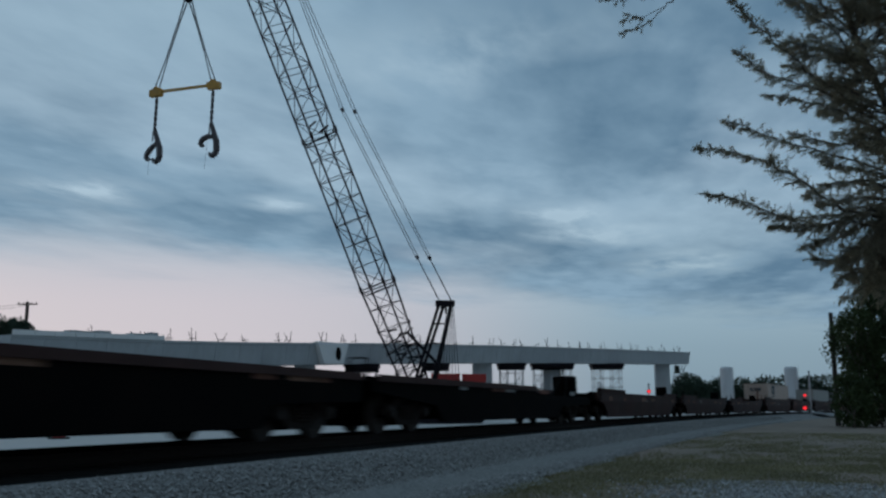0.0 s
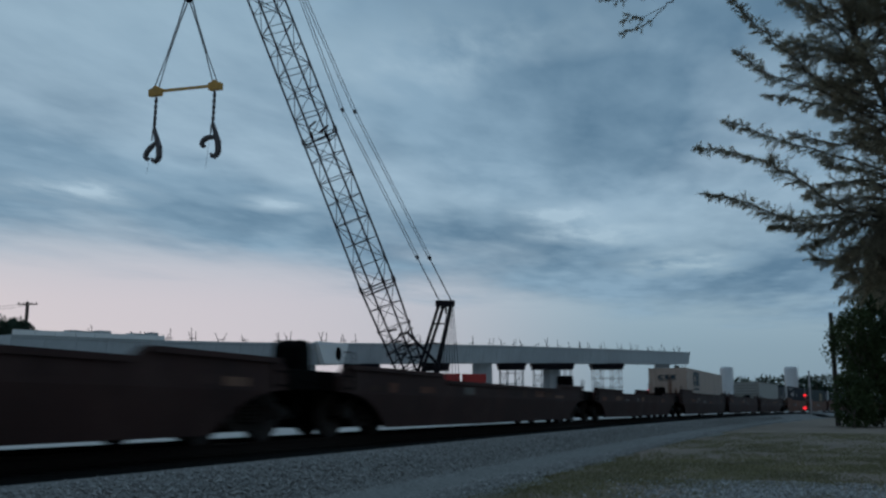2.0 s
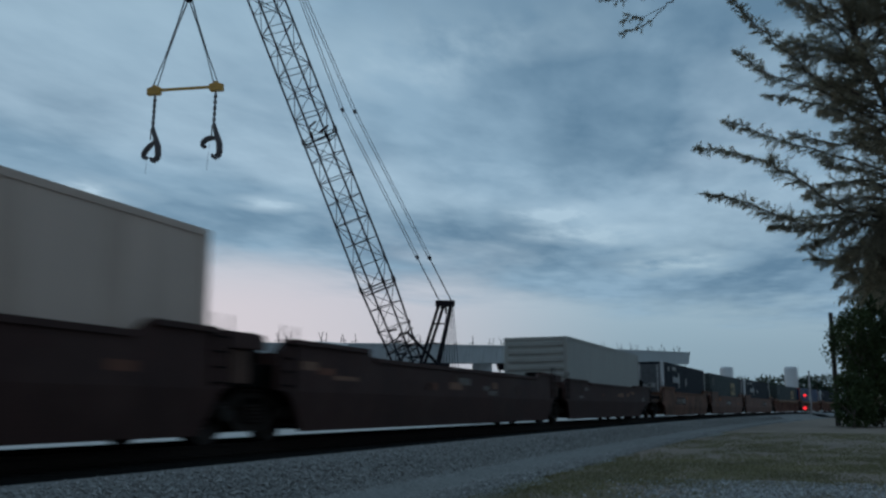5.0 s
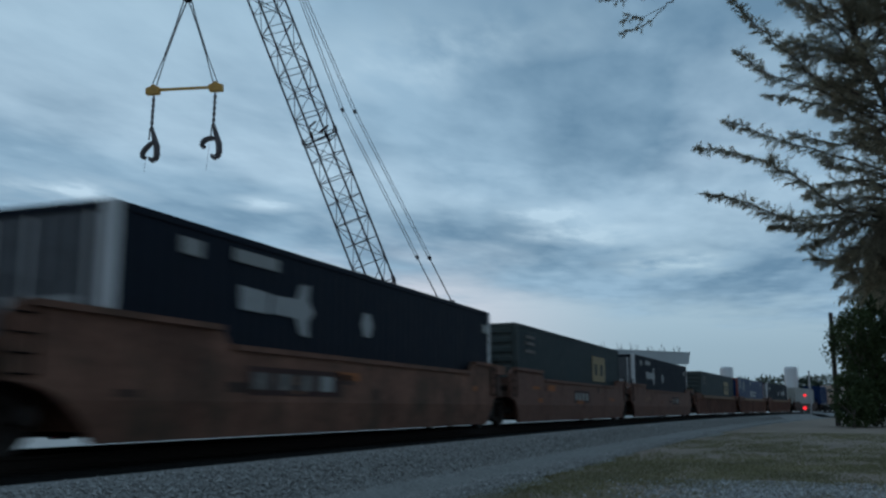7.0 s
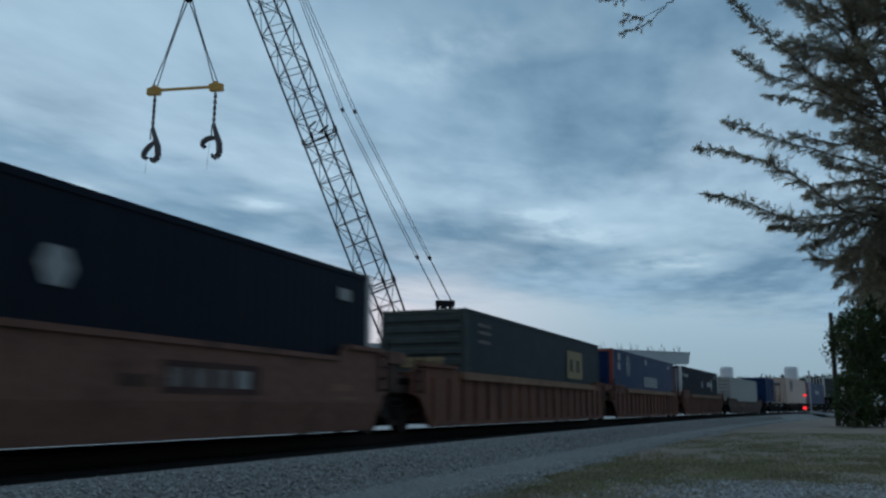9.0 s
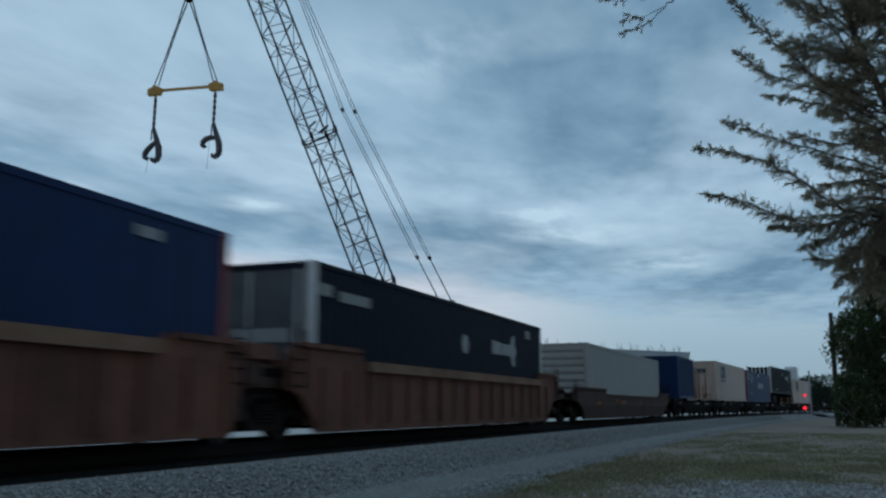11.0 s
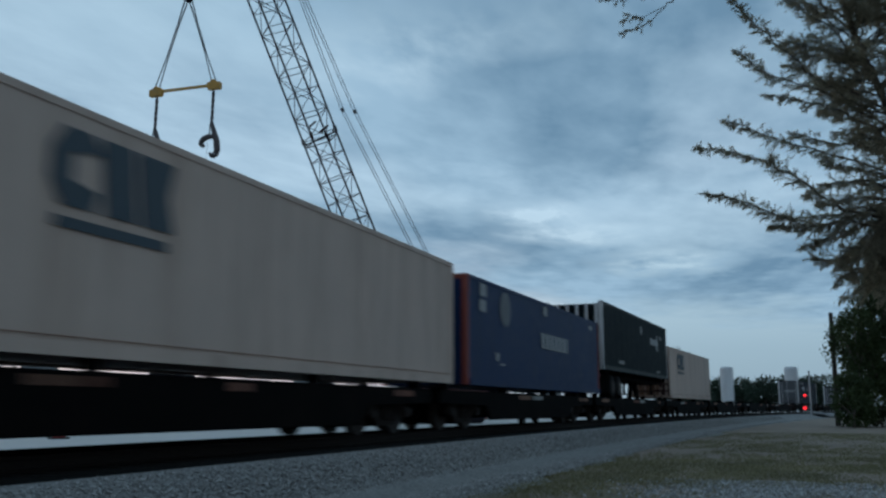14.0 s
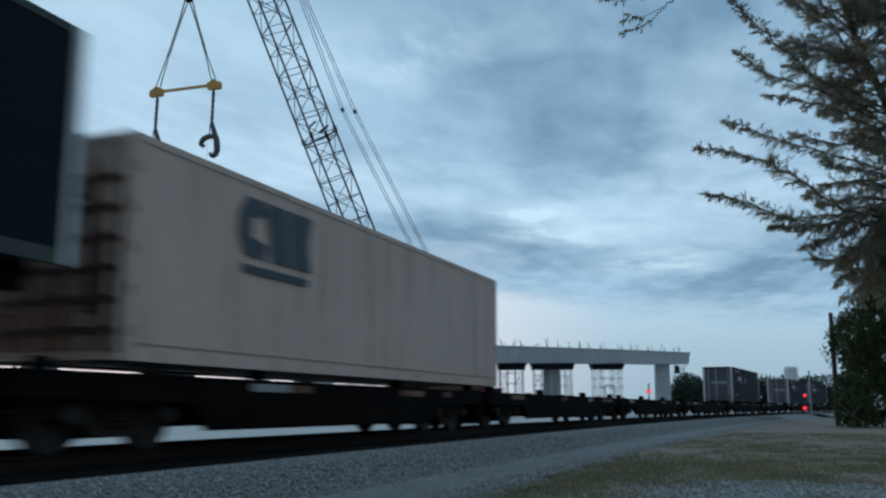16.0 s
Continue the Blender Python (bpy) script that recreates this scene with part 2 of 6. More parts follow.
def rodp(name, parent, material, a, b, r, n=8, label=""):
    bm = bmesh.new()
    rod_bm(bm, a, b, r, n)
    return part(name, bm, material, parent, label)


def thing(name, label, category, m=None, group="", kind=""):
    ob = new(name)
    tagged(ob, label, category, group, kind)
    if m is not None:
        ob.matrix_basis = m
    return ob


def structure(name, bm, material, label="", category="ground", bevel=0.0):
    ob = new(name, finish(bm, name, material, bevel))
    return tagged(ob, label, category, kind="structure")


# ---------------------------------------------------------------- ground
def ribbon(name, s0, s1, step, profile, material, label, category, wander=0.0):
    """A strip along the track; profile: offsets from the wagons' near side and heights."""
    bm = bmesh.new()
    n = int((s1 - s0) / step) + 1
    st = []
    for i in range(n):
        s = s0 + i * step
        row = []
        for off, z in profile:
            if off == profile[0][0]:
                off += wander * 2.2 * noise.noise(Vector((s * 0.12, 3.1, 0))) + wander * noise.noise(Vector((s * 0.6, 9.1, 0)))
            x, y, _ = track(s, off)
            row.append((x, y, z))
        st.append(row)
    sweep_bm(bm, st, closed=False)
    return structure(name, bm, material, label, category)


def ground_material():
    """Thin dusk grass over sandy soil, with bare patches."""
    m = bpy.data.materials.new("thin_grass_soil")
    m.use_nodes = True
    mk, ln = nodes_of(m.node_tree)
    tc = mk("ShaderNodeTexCoord")
    n1 = mk("ShaderNodeTexNoise", Scale=0.35, Detail=6.0, Roughness=0.65)
    n2 = mk("ShaderNodeTexNoise", Scale=9.0, Detail=4.0)
    for n in (n1, n2):
        ln(tc.outputs["Object"], n.inputs[0])
    r = m.node_tree.nodes.new("ShaderNodeValToRGB")
    r.color_ramp.elements[0].position, r.color_ramp.elements[0].color = 0.36, (0.18, 0.138, 0.098, 1)
    r.color_ramp.elements[1].position, r.color_ramp.elements[1].color = 0.64, (0.265, 0.197, 0.155, 1)
    ln(n1.outputs[0], r.inputs[0])
    mr = mk("ShaderNodeMapRange")
    mr.inputs[3].default_value, mr.inputs[4].default_value = 0.45, 1.5
    ln(n2.outputs[0], mr.inputs[0])
    mx = m.node_tree.nodes.new("ShaderNodeMixRGB")
    mx.blend_type = "MULTIPLY"
    mx.inputs[0].default_value = 1
    ln(r.outputs[0], mx.inputs[1])
    ln(mr.outputs[0], mx.inputs[2])
    b = mk("ShaderNodeBsdfPrincipled", Roughness=0.95)
    ln(mx.outputs[0], b.inputs["Base Color"])
    bp = mk("ShaderNodeBump", Strength=0.8, Distance=0.04)
    ln(n2.outputs[0], bp.inputs["Height"])
    ln(bp.outputs[0], b.inputs["Normal"])
    o = mk("ShaderNodeOutputMaterial")
    ln(b.outputs[0], o.inputs[0])
    return m


def gravel_material(name, dark, light, cell=22.0, depth=0.03):
    m = bpy.data.materials.new(name)
    m.use_nodes = True
    mk, ln = nodes_of(m.node_tree)
    tc = mk("ShaderNodeTexCoord")
    v = mk("ShaderNodeTexVoronoi", Scale=cell)
    n = mk("ShaderNodeTexNoise", Scale=0.8, Detail=6.0, Roughness=0.7)
    ln(tc.outputs["Object"], v.inputs["Vector"])
    ln(tc.outputs["Object"], n.inputs[0])
    sepc = mk("ShaderNodeSeparateXYZ")
    ln(v.outputs["Color"], sepc.inputs[0])
    av = mk("ShaderNodeMath", op="MULTIPLY_ADD")
    ln(sepc.outputs[0], av.inputs[0])
    av.inputs[1].default_value = 0.55
    sc = mk("ShaderNodeMath", op="MULTIPLY")
    ln(n.outputs[0], sc.inputs[0])
    sc.inputs[1].default_value = 0.45
    ln(sc.outputs[0], av.inputs[2])
    r = m.node_tree.nodes.new("ShaderNodeValToRGB")
    r.color_ramp.elements[0].position, r.color_ramp.elements[0].color = 0.1, (*dark, 1)
    r.color_ramp.elements[1].position, r.color_ramp.elements[1].color = 0.9, (*light, 1)
    ln(av.outputs[0], r.inputs[0])
    b = mk("ShaderNodeBsdfPrincipled", Roughness=0.9, Specular_IOR_Level=0.08)
    ln(r.outputs[0], b.inputs["Base Color"])
    bp = mk("ShaderNodeBump", Strength=1.0, Distance=depth)
    bp.invert = True
    ln(v.outputs["Distance"], bp.inputs["Height"])
    ln(bp.outputs[0], b.inputs["Normal"])
    o = mk("ShaderNodeOutputMaterial")
    ln(b.outputs[0], o.inputs[0])
    return m


M_GROUND = ground_material()
M_BALLAST = gravel_material("grey_track_ballast", (0.145, 0.142, 0.138), (0.32, 0.314, 0.30), 34.0, 0.012)
# near-black: oil and the shade under the train, both put into the colour
M_BALLAST_DARK = gravel_material("shaded_oily_ballast", (0.003, 0.003, 0.003), (0.014, 0.013, 0.012))

bm = bmesh.new()
vs = [bm.verts.new((x, y, 0)) for x, y in ((-4500, -4500), (4500, -4500), (4500, 4500), (-4500, 4500))]
bm.faces.new(vs)
structure("ground", bm, M_GROUND, "thin dry grass over sandy soil", "ground")
ribbon("yard", -60, 420, 6, [(3.9, 0.012), (9, 0.02), (40, 0.02), (110, 0.012)], M_SAND, "pale sandy construction yard beyond the track", "ground")
ribbon("access_road", -40, 330, 1, [(-3.5, 0.006), (-3.1, 0.045), (-2.3, 0.09), (-2.0, 0.16)], M_BALLAST, "grey gravel service road beside the track", "road", 0.45)
ribbon("ballast_bed", -400, 560, 3, [(-2.2, 0.05), (-1.12, 0.52), (-1.0, 0.548)], M_BALLAST, "crushed grey stone ballast under the rails", "railway track")
# this strip carries the train's shade in its colour, out past the near rail
ribbon("track_bed", -400, 560, 3, [(-1.0, 0.548), (-0.6, 0.522), (3.0, 0.522), (3.25, 0.45), (4.2, 0.0)], M_BALLAST_DARK, "ballast around the rails, coloured dark for oil and the train's shade", "railway track")


def rail(off):
    bm = bmesh.new()
    prof = [(-0.07, -0.175), (0.07, -0.175), (0.07, -0.163), (0.012, -0.145), (0.012, -0.045), (0.036, -0.035), (0.036, -0.004), (0.03, 0.0),
            (-0.03, 0.0), (-0.036, -0.004), (-0.036, -0.035), (-0.012, -0.045), (-0.012, -0.145), (-0.07, -0.163)]
    st = []
    for i in range(0, 321):
        s = -400 + 3 * i
        row = []
        for u, w in prof:
            x, y, _ = track(s, off + u)
            row.append((x, y, RAIL + w))
        st.append(row)
    sweep_bm(bm, st)
    return tagged(new("rail", finish(bm, "rail", M_RAIL)), "long worn steel rail on timber sleepers", "rail", "rails of the track", "structure")


rail(MID - 0.75)
rail(MID + 0.75)

# ---------------------------------------------------------------- the train
BOGIE = {}


def wheel_mesh():
    bm = bmesh.new()
    prof = [(0.0, -0.03), (0.16, -0.03), (0.17, -0.055), (0.36, -0.055), (0.42, -0.065), (0.425, 0.05), (0.455, 0.058), (0.455, 0.078), (0.34, 0.07), (0.2, 0.045), (0.0, 0.045)]
    n = 20
    rings = []
    for k in range(n):
        a = k * math.tau / n
        rings.append([(r * math.cos(a), w, r * math.sin(a)) for r, w in prof])
    rings.append(rings[0])
    sweep_bm(bm, rings, closed=False)
    bmesh.ops.remove_doubles(bm, verts=list(bm.verts), dist=1e-5)
    return finish(bm, "wheel", M_WHEEL)


def bogie_meshes():
    bm = bmesh.new()
    for sg in (-1, 1):
        prism_bm(bm, [(sg * a, b) for a, b in ((1.12, 0.40), (1.06, 0.60), (0.74, 0.64), (0.44, 0.84), (0.0, 0.84), (0.0, 0.70), (0.36, 0.70), (0.62, 0.54), (0.70, 0.40))], -0.07, 0.07)
        prism_bm(bm, [(sg * a, b) for a, b in ((0.70, 0.40), (0.62, 0.54), (0.40, 0.30), (0.0, 0.30), (0.0, 0.19), (0.44, 0.19))], -0.07, 0.07)
        prism_bm(bm, [(sg * a, b) for a, b in ((0.30, 0.29), (0.40, 0.29), (0.40, 0.71), (0.30, 0.71))], -0.068, 0.068)
    BOGIE["frame"] = finish(bm, "side_frame", M_BOGIE)
    bm = bmesh.new()
    rings = []
    for r in range(11):
        rad = 0.074 if r % 2 else 0.052
        rings.append([(rad * math.cos(k * math.tau / 9), rad * math.sin(k * math.tau / 9), 0.30 + 0.03 * r) for k in range(9)])
    sweep_bm(bm, rings)
    BOGIE["spring"] = finish(bm, "spring", M_BOGIE)
    bm = bmesh.new()
    rod_bm(bm, (0, -0.06, 0), (0, 0.06, 0), 0.11, 12)
    rod_bm(bm, (0, -0.075, 0), (0, -0.06, 0), 0.06, 8)
    BOGIE["cap"] = finish(bm, "bearing_cap", M_WHEEL)
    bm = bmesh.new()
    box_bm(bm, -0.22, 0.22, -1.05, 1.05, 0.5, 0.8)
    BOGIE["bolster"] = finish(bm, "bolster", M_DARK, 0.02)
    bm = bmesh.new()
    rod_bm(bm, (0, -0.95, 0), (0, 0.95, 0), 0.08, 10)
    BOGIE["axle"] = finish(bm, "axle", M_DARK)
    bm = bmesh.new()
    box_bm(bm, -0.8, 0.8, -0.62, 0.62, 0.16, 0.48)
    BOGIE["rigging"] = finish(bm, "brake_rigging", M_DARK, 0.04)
    BOGIE["wheel"] = wheel_mesh()


bogie_meshes()


def bogie(owner, x):
    b = part("bogie", BOGIE["bolster"], None, owner, "black steel two-axle bogie")
    b.location = (x, 0, -0.055)
    for sy in (-1, 1):
        f = part("side_frame", BOGIE["frame"], None, b)
        f.location = (0, sy * 1.0, 0)
        for dx in (-0.17, 0.0, 0.17):
            f = part("spring", BOGIE["spring"], None, b)
            f.location = (dx, sy * 1.09, 0)
    part("brake_rigging", BOGIE["rigging"], None, b)
    for ax in (-0.9, 0.9):
        a = part("axle", BOGIE["axle"], None, b)
        a.location = (ax, 0, 0.42)
        for sy in (-1, 1):
            w = part("wheel", BOGIE["wheel"], None, b)
            w.location, w.rotation_euler = (ax, sy * 0.77, 0.42), (0, 0, 0 if sy < 0 else math.pi)
            w = part("bearing_cap", BOGIE["cap"], None, b)
            w.location, w.rotation_euler = (ax, sy * 1.12, 0.46), (0, 0, 0 if sy < 0 else math.pi)


TRAIN = []       # things and the place of each along the train


def ride(ob, q):
    TRAIN.append((ob, q))
    ob.matrix_basis = train_pose(q, 0.0)
    return ob


def plate(name, owner, x0, x1, z0, z1, y, material, label="", th=0.006):
    return boxp(name, owner, material, x0, x1, y - th, y, z0, z1, label)


def well_wagon(q0, q1, top, rise, material, ribs, ends, steps, label, seed):
    """ends: bare length above and length of the bogie cut-out below, at both ends; steps: length of the raised wall at both ends."""
    rng = random.Random(seed)
    L = q1 - q0
    h = L / 2
    (ta, ca), (tb, cb) = ends
    la, lb = steps
    w = ride(thing("well_wagon", label, "freight wagon", group="wagons of the train"), (q0 + q1) / 2)
    up = top + rise
    keel = 0.10 if material is M_WELL_DARK else 0.07
    crease = 0.76 if material is M_WELL_DARK else 0.58

    def arch(tip, cut):
        """From the keel up round the wheels to the wall's end, as distances from the coupling."""
        d = cut - tip
        return [(cut, keel), (cut - 0.10 * d - 0.06, 0.28), (cut - 0.26 * d - 0.1, 0.50), (cut - 0.5 * d - 0.05, 0.67), (tip + 0.25 * d, 0.75), (tip, 0.78)]
    for sy in (-1, 1):
        bm = bmesh.new()
        out = [(h - x, z) for x, z in arch(tb, cb)]
        out += [(h - tb, up - 0.22), (h - tb - 0.35, up), (h - tb - lb, up), (h - tb - lb - 0.22, top), (-h + ta + la + 0.22, top), (-h + ta + la, up), (-h + ta + 0.3, up), (-h + ta, up - 0.2)]
        out += [(-h + x, z) for x, z in arch(ta, ca)[::-1]]
        prism_bm(bm, out, sy * 1.31, sy * 1.40)
        # the lower half of the sheet leans in
        bmesh.ops.bisect_plane(bm, geom=list(bm.verts) + list(bm.edges) + list(bm.faces), plane_co=(0, 0, crease), plane_no=(0, 0, 1))
        if not ribs:
            for v in bm.verts:
                if v.co.z < crease:
                    v.co.y -= sy * (crease - v.co.z) * 0.16
        part("side_wall", bm, material, w, bevel=0.008)
        if sy < 0:
            boxp("top_flange", w, M_FLANGE if ribs else material, -h + ta + la + 0.3, h - tb - lb - 0.3, -1.52 if ribs else -1.45, -1.402, top - (0.16 if ribs else 0.09), top + (0.03 if ribs else -0.005))
            for xa, xb in ((-h + ta + 0.35, -h + ta + la - 0.02), (h - tb - lb + 0.02, h - tb - 0.4)):
                boxp("end_cap", w, material, xa, xb, -1.47, -1.402, up - 0.07, up + 0.012)
            if cb < 2.2:
                # the head beam goes on over the shared bogie
                bm = bmesh.new()
                prism_bm(bm, [(h - tb - 0.3, up - 0.26), (h - 0.22, up - 0.24), (h - 0.22, up - 0.04), (h - 0.3, up), (h - tb - 0.3, up)], -1.396, -1.22)
                part("head_beam", bm, material, w, bevel=0.012)
                boxp("corner_gusset", w, M_WELL_BROWN, h - tb - 0.1, h - 0.55, -1.33, -1.24, 0.86, up - 0.27)
            if ribs:
                n = int((L - ca - cb) / 0.95)
                for k in range(n + 1):
                    x = -h + ca + 0.15 + k * (L - ca - cb - 0.3) / n
                    boxp("rib", w, material, x - 0.05, x + 0.05, -1.455, -1.403, 0.19, top - 0.165)
            else:
                dark = material is M_WELL_DARK
                for k in range(rng.randint(12, 16) if dark else rng.randint(7, 10)):
                    x = rng.uniform(-h + ta + 0.5, h - tb - 1.8)
                    l, z = rng.uniform(0.25, 1.1), rng.uniform(crease + 0.03, top - 0.3)
                    plate("stencil", w, x, x + l, z, z + rng.uniform(0.06, 0.2), -1.402, rng.choice((M_GRAFF, M_WELL_DARK, M_RUSTY, M_WELL_RIB, M_WELL_BROWN) if dark else (M_ORANGE, M_RUSTY, M_WELL_RIB, M_WELL_BROWN)), th=0.003)
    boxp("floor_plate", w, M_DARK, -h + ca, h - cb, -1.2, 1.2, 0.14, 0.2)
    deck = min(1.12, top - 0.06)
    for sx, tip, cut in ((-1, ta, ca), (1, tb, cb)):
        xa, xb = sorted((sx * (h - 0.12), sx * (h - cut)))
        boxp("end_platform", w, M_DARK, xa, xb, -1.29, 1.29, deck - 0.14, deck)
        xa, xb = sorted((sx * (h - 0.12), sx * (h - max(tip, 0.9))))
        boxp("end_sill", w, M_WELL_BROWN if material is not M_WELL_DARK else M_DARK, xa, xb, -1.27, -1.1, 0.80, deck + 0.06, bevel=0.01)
        xa, xb = sorted((sx * (h - cut - 0.03), sx * (h - cut - 0.15)))
        boxp("bulkhead", w, material, xa, xb, -1.17, 1.17, 0.21, top - 0.02)
        # ladder and grab irons
        x = sx * (h - tip - 0.3)
        for dx in (-0.2, 0.2):
            rodp("ladder_rail", w, M_DARK, (x + dx, -1.425, 0.8), (x + dx, -1.425, up + 0.22), 0.016, 6)
        for k in range(4):
            rodp("ladder_rung", w, M_DARK, (x - 0.2, -1.425, 0.85 + 0.22 * k), (x + 0.2, -1.425, 0.85 + 0.22 * k), 0.012, 6)
        boxp("coupler", w, M_DARK, *sorted((sx * h, sx * (h - 0.9))), -0.14, 0.14, 0.62, 0.9)
        # air hose and cut lever below the platform
        bm = bmesh.new()
        prev = None
        for k in range(7):
            f = k / 6
            p = Vector((sx * (h - 0.45 + 0.4 * f), -0.55, 0.72 - 0.42 * math.sin(math.pi * min(f * 0.75, 1))))
            if prev is not None:
                rod_bm(bm, prev, p, 0.028, 6)
            prev = p
        part("air_hose", bm, M_BLACK, w)
        rodp("cut_lever", w, M_DARK, (sx * (h - 0.2), -1.2, 0.74), (sx * (h - 0.25), -0.2, 0.7), 0.016, 5)
    if ca > 2.2:
        bogie(w, -h + 2.1)
    bogie(w, h - 2.1 if cb > 2.2 else h)
    # hand brake and valve on the platform
    bm = bmesh.new()
    tall = 1.78 if material is M_WELL_DARK else 1.6
    bx = -h + 1.0
    prism_bm(bm, [(bx - 0.22, deck), (bx + 0.22, deck), (bx + 0.2, tall - 0.2), (bx + 0.08, tall), (bx - 0.14, tall), (bx - 0.24, tall - 0.14)], -0.35, 0.25)
    part("brake_stand", bm, M_DARK, w, bevel=0.02)
    if cb > 2.2 and (tb < 1.2 or material is M_WELL_BROWN):
        for d, wy, g in ((2.9, 0.3, 1.86), (1.5, 0.62, 1.9)) if tb < 1.2 else ((1.75, 0.2, 1.95), (0.6, 0.35, 1.88)):
            bm = bmesh.new()
            x = h - d
            u = 0.34 if tb < 1.2 else 0.22
            prism_bm(bm, [(x - u, deck), (x + u, deck), (x + u * 0.88, g - 0.16), (x + u * 0.35, g), (x - u * 0.4, g), (x - u * 0.88, g - 0.22)], -wy - 0.5, wy - 0.5)
            part("brake_housing", bm, M_DARK, w, bevel=0.03)
        for z in (1.45, 1.75):
            rodp("handrail", w, M_DARK, (h - 0.5, -1.25, z), (h - 2.2, -1.25, z), 0.018, 5)
        for k in range(3):
            rodp("handrail_post", w, M_DARK, (h - 0.5 - 0.8 * k, -1.25, deck), (h - 0.5 - 0.8 * k, -1.25, 1.75), 0.018, 5)
    bm = bmesh.new()
    hub = Vector((bx - 0.27, -0.05, tall - 0.3))
    for k in range(12):
        a, b = k * math.tau / 12, (k + 1) * math.tau / 12
        rod_bm(bm, hub + Vector((0, 0.26 * math.cos(a), 0.26 * math.sin(a))), hub + Vector((0, 0.26 * math.cos(b), 0.26 * math.sin(b))), 0.016, 5)
    for k in range(4):
        a = k * math.tau / 4
        rod_bm(bm, hub, hub + Vector((0, 0.26 * math.cos(a), 0.26 * math.sin(a))), 0.012, 5)
    rod_bm(bm, hub, hub + Vector((0.12, 0, 0)), 0.03, 6)
    part("brake_wheel", bm, M_DARK, w)
    return w


def flat_wagon(q0, q1, label, seed, up=0.0, step=0.3, cut=3.6):
    rng = random.Random(seed)
    h = (q1 - q0) / 2
    w = ride(thing("flat_wagon", label, "freight wagon", group="wagons of the train"), (q0 + q1) / 2)
    for sy in (-1, 1):
        bm = bmesh.new()
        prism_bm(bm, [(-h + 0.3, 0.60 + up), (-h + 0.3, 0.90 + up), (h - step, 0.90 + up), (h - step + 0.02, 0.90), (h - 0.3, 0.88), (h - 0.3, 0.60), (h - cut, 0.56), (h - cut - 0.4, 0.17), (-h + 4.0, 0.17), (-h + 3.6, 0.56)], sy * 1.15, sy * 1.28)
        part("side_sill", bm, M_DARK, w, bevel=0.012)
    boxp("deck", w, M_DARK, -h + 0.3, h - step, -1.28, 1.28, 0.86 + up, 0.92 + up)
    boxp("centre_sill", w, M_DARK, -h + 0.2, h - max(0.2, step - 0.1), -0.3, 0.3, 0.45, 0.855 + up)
    for k in range(5):
        x = rng.uniform(-h + 1, h - 2)
        plate("stencil", w, x, x + rng.uniform(0.4, 1.3), 0.74 + up, 0.86 + up, -1.282, rng.choice((M_RUSTY, M_DECALDIM, M_WELL_RIB)))
    for x in (-h + 0.9, -h / 3, h / 3) + ((h - 0.9,) if step < 1 else ()):
        boxp("pedestal", w, M_DARK, x - 0.09, x + 0.09, -1.2, -0.98, 0.92 + up, 1.078 + up * 0.3)
        boxp("pedestal", w, M_DARK, x - 0.09, x + 0.09, 0.98, 1.2, 0.92 + up, 1.078 + up * 0.3)
    bogie(w, -h + 2.3)
    bogie(w, h - 2.3)
    for sx in (-1, 1):
        boxp("coupler", w, M_DARK, *sorted((sx * h, sx * (h - 0.5))), -0.14, 0.14, 0.62, 0.9)
    if up:
        boxp("side_rail", w, M_WELL_DARK, -h + 0.35, h - step - 0.05, -1.34, -1.285, 0.94 + up - 0.12, 0.96 + up)
    if step > 1:
        # low bare end over the bogie, with a brakeman's stand on two posts
        boxp("end_platform", w, M_DARK, h - step + 0.03, h - 0.3, -1.14, 1.14, 0.82, 0.87)
        boxp("end_sill", w, M_DARK, h - step, h - 0.2, -0.3, 0.3, 0.45, 0.81)
        x = h - 1.75
        boxp("stand_top", w, M_DARK, x - 0.3, x + 0.3, -0.6, 0.3, 1.93, 2.0)
        for dx in (-0.22, 0.22):
            rodp("stand_post", w, M_DARK, (x + dx, -0.5, 0.85), (x + dx, -0.5, 1.94), 0.035, 6)
        bm = bmesh.new()
        prism_bm(bm, [(x - 0.2, 1.2), (x + 0.2, 1.2), (x + 0.17, 1.68), (x - 0.17, 1.68)], -0.7, -0.2)
        part("brake_housing", bm, M_DARK, w, bevel=0.03)
        boxp("housing_foot", w, M_DARK, x - 0.14, x + 0.14, -0.65, -0.25, 0.865, 1.2)
        rodp("stay", w, M_DARK, (x - 1.5, -0.5, 0.9), (x - 0.2, -0.5, 1.6), 0.06, 6)
        boxp("valve_box", w, M_DARK, x + 0.6, x + 0.95, -0.7, -0.2, 0.865, 1.16)
    bm = bmesh.new()
    rod_bm(bm, (-h + 0.45, -1.0, 0.95), (-h + 0.45, -1.0, 1.5), 0.02)
    rod_bm(bm, (-h + 0.45, -0.6, 0.95), (-h + 0.45, -0.6, 1.5), 0.02)
    rod_bm(bm, (-h + 0.45, -1.0, 1.5), (-h + 0.45, -0.6, 1.5), 0.02)
    part("grab_iron", bm, M_DARK, w)
    return w


def corrugated(x0, x1, z0, z1, y, side, pitch, depth):
    """A panel of trapezoid corrugations that run upright."""
    bm = bmesh.new()
    n = max(1, round((x1 - x0) / pitch))
    p = (x1 - x0) / n
    line = []
    for k in range(n):
        a = x0 + k * p
        line += [(a, 0), (a + 0.3 * p, 0), (a + 0.5 * p, depth), (a + 0.8 * p, depth)]
    line.append((x1, 0))
    st = [[(x, y - side * d, z0), (x, y - side * d, z1)] for x, d in line]
    sweep_bm(bm, st, closed=False)
    return bm


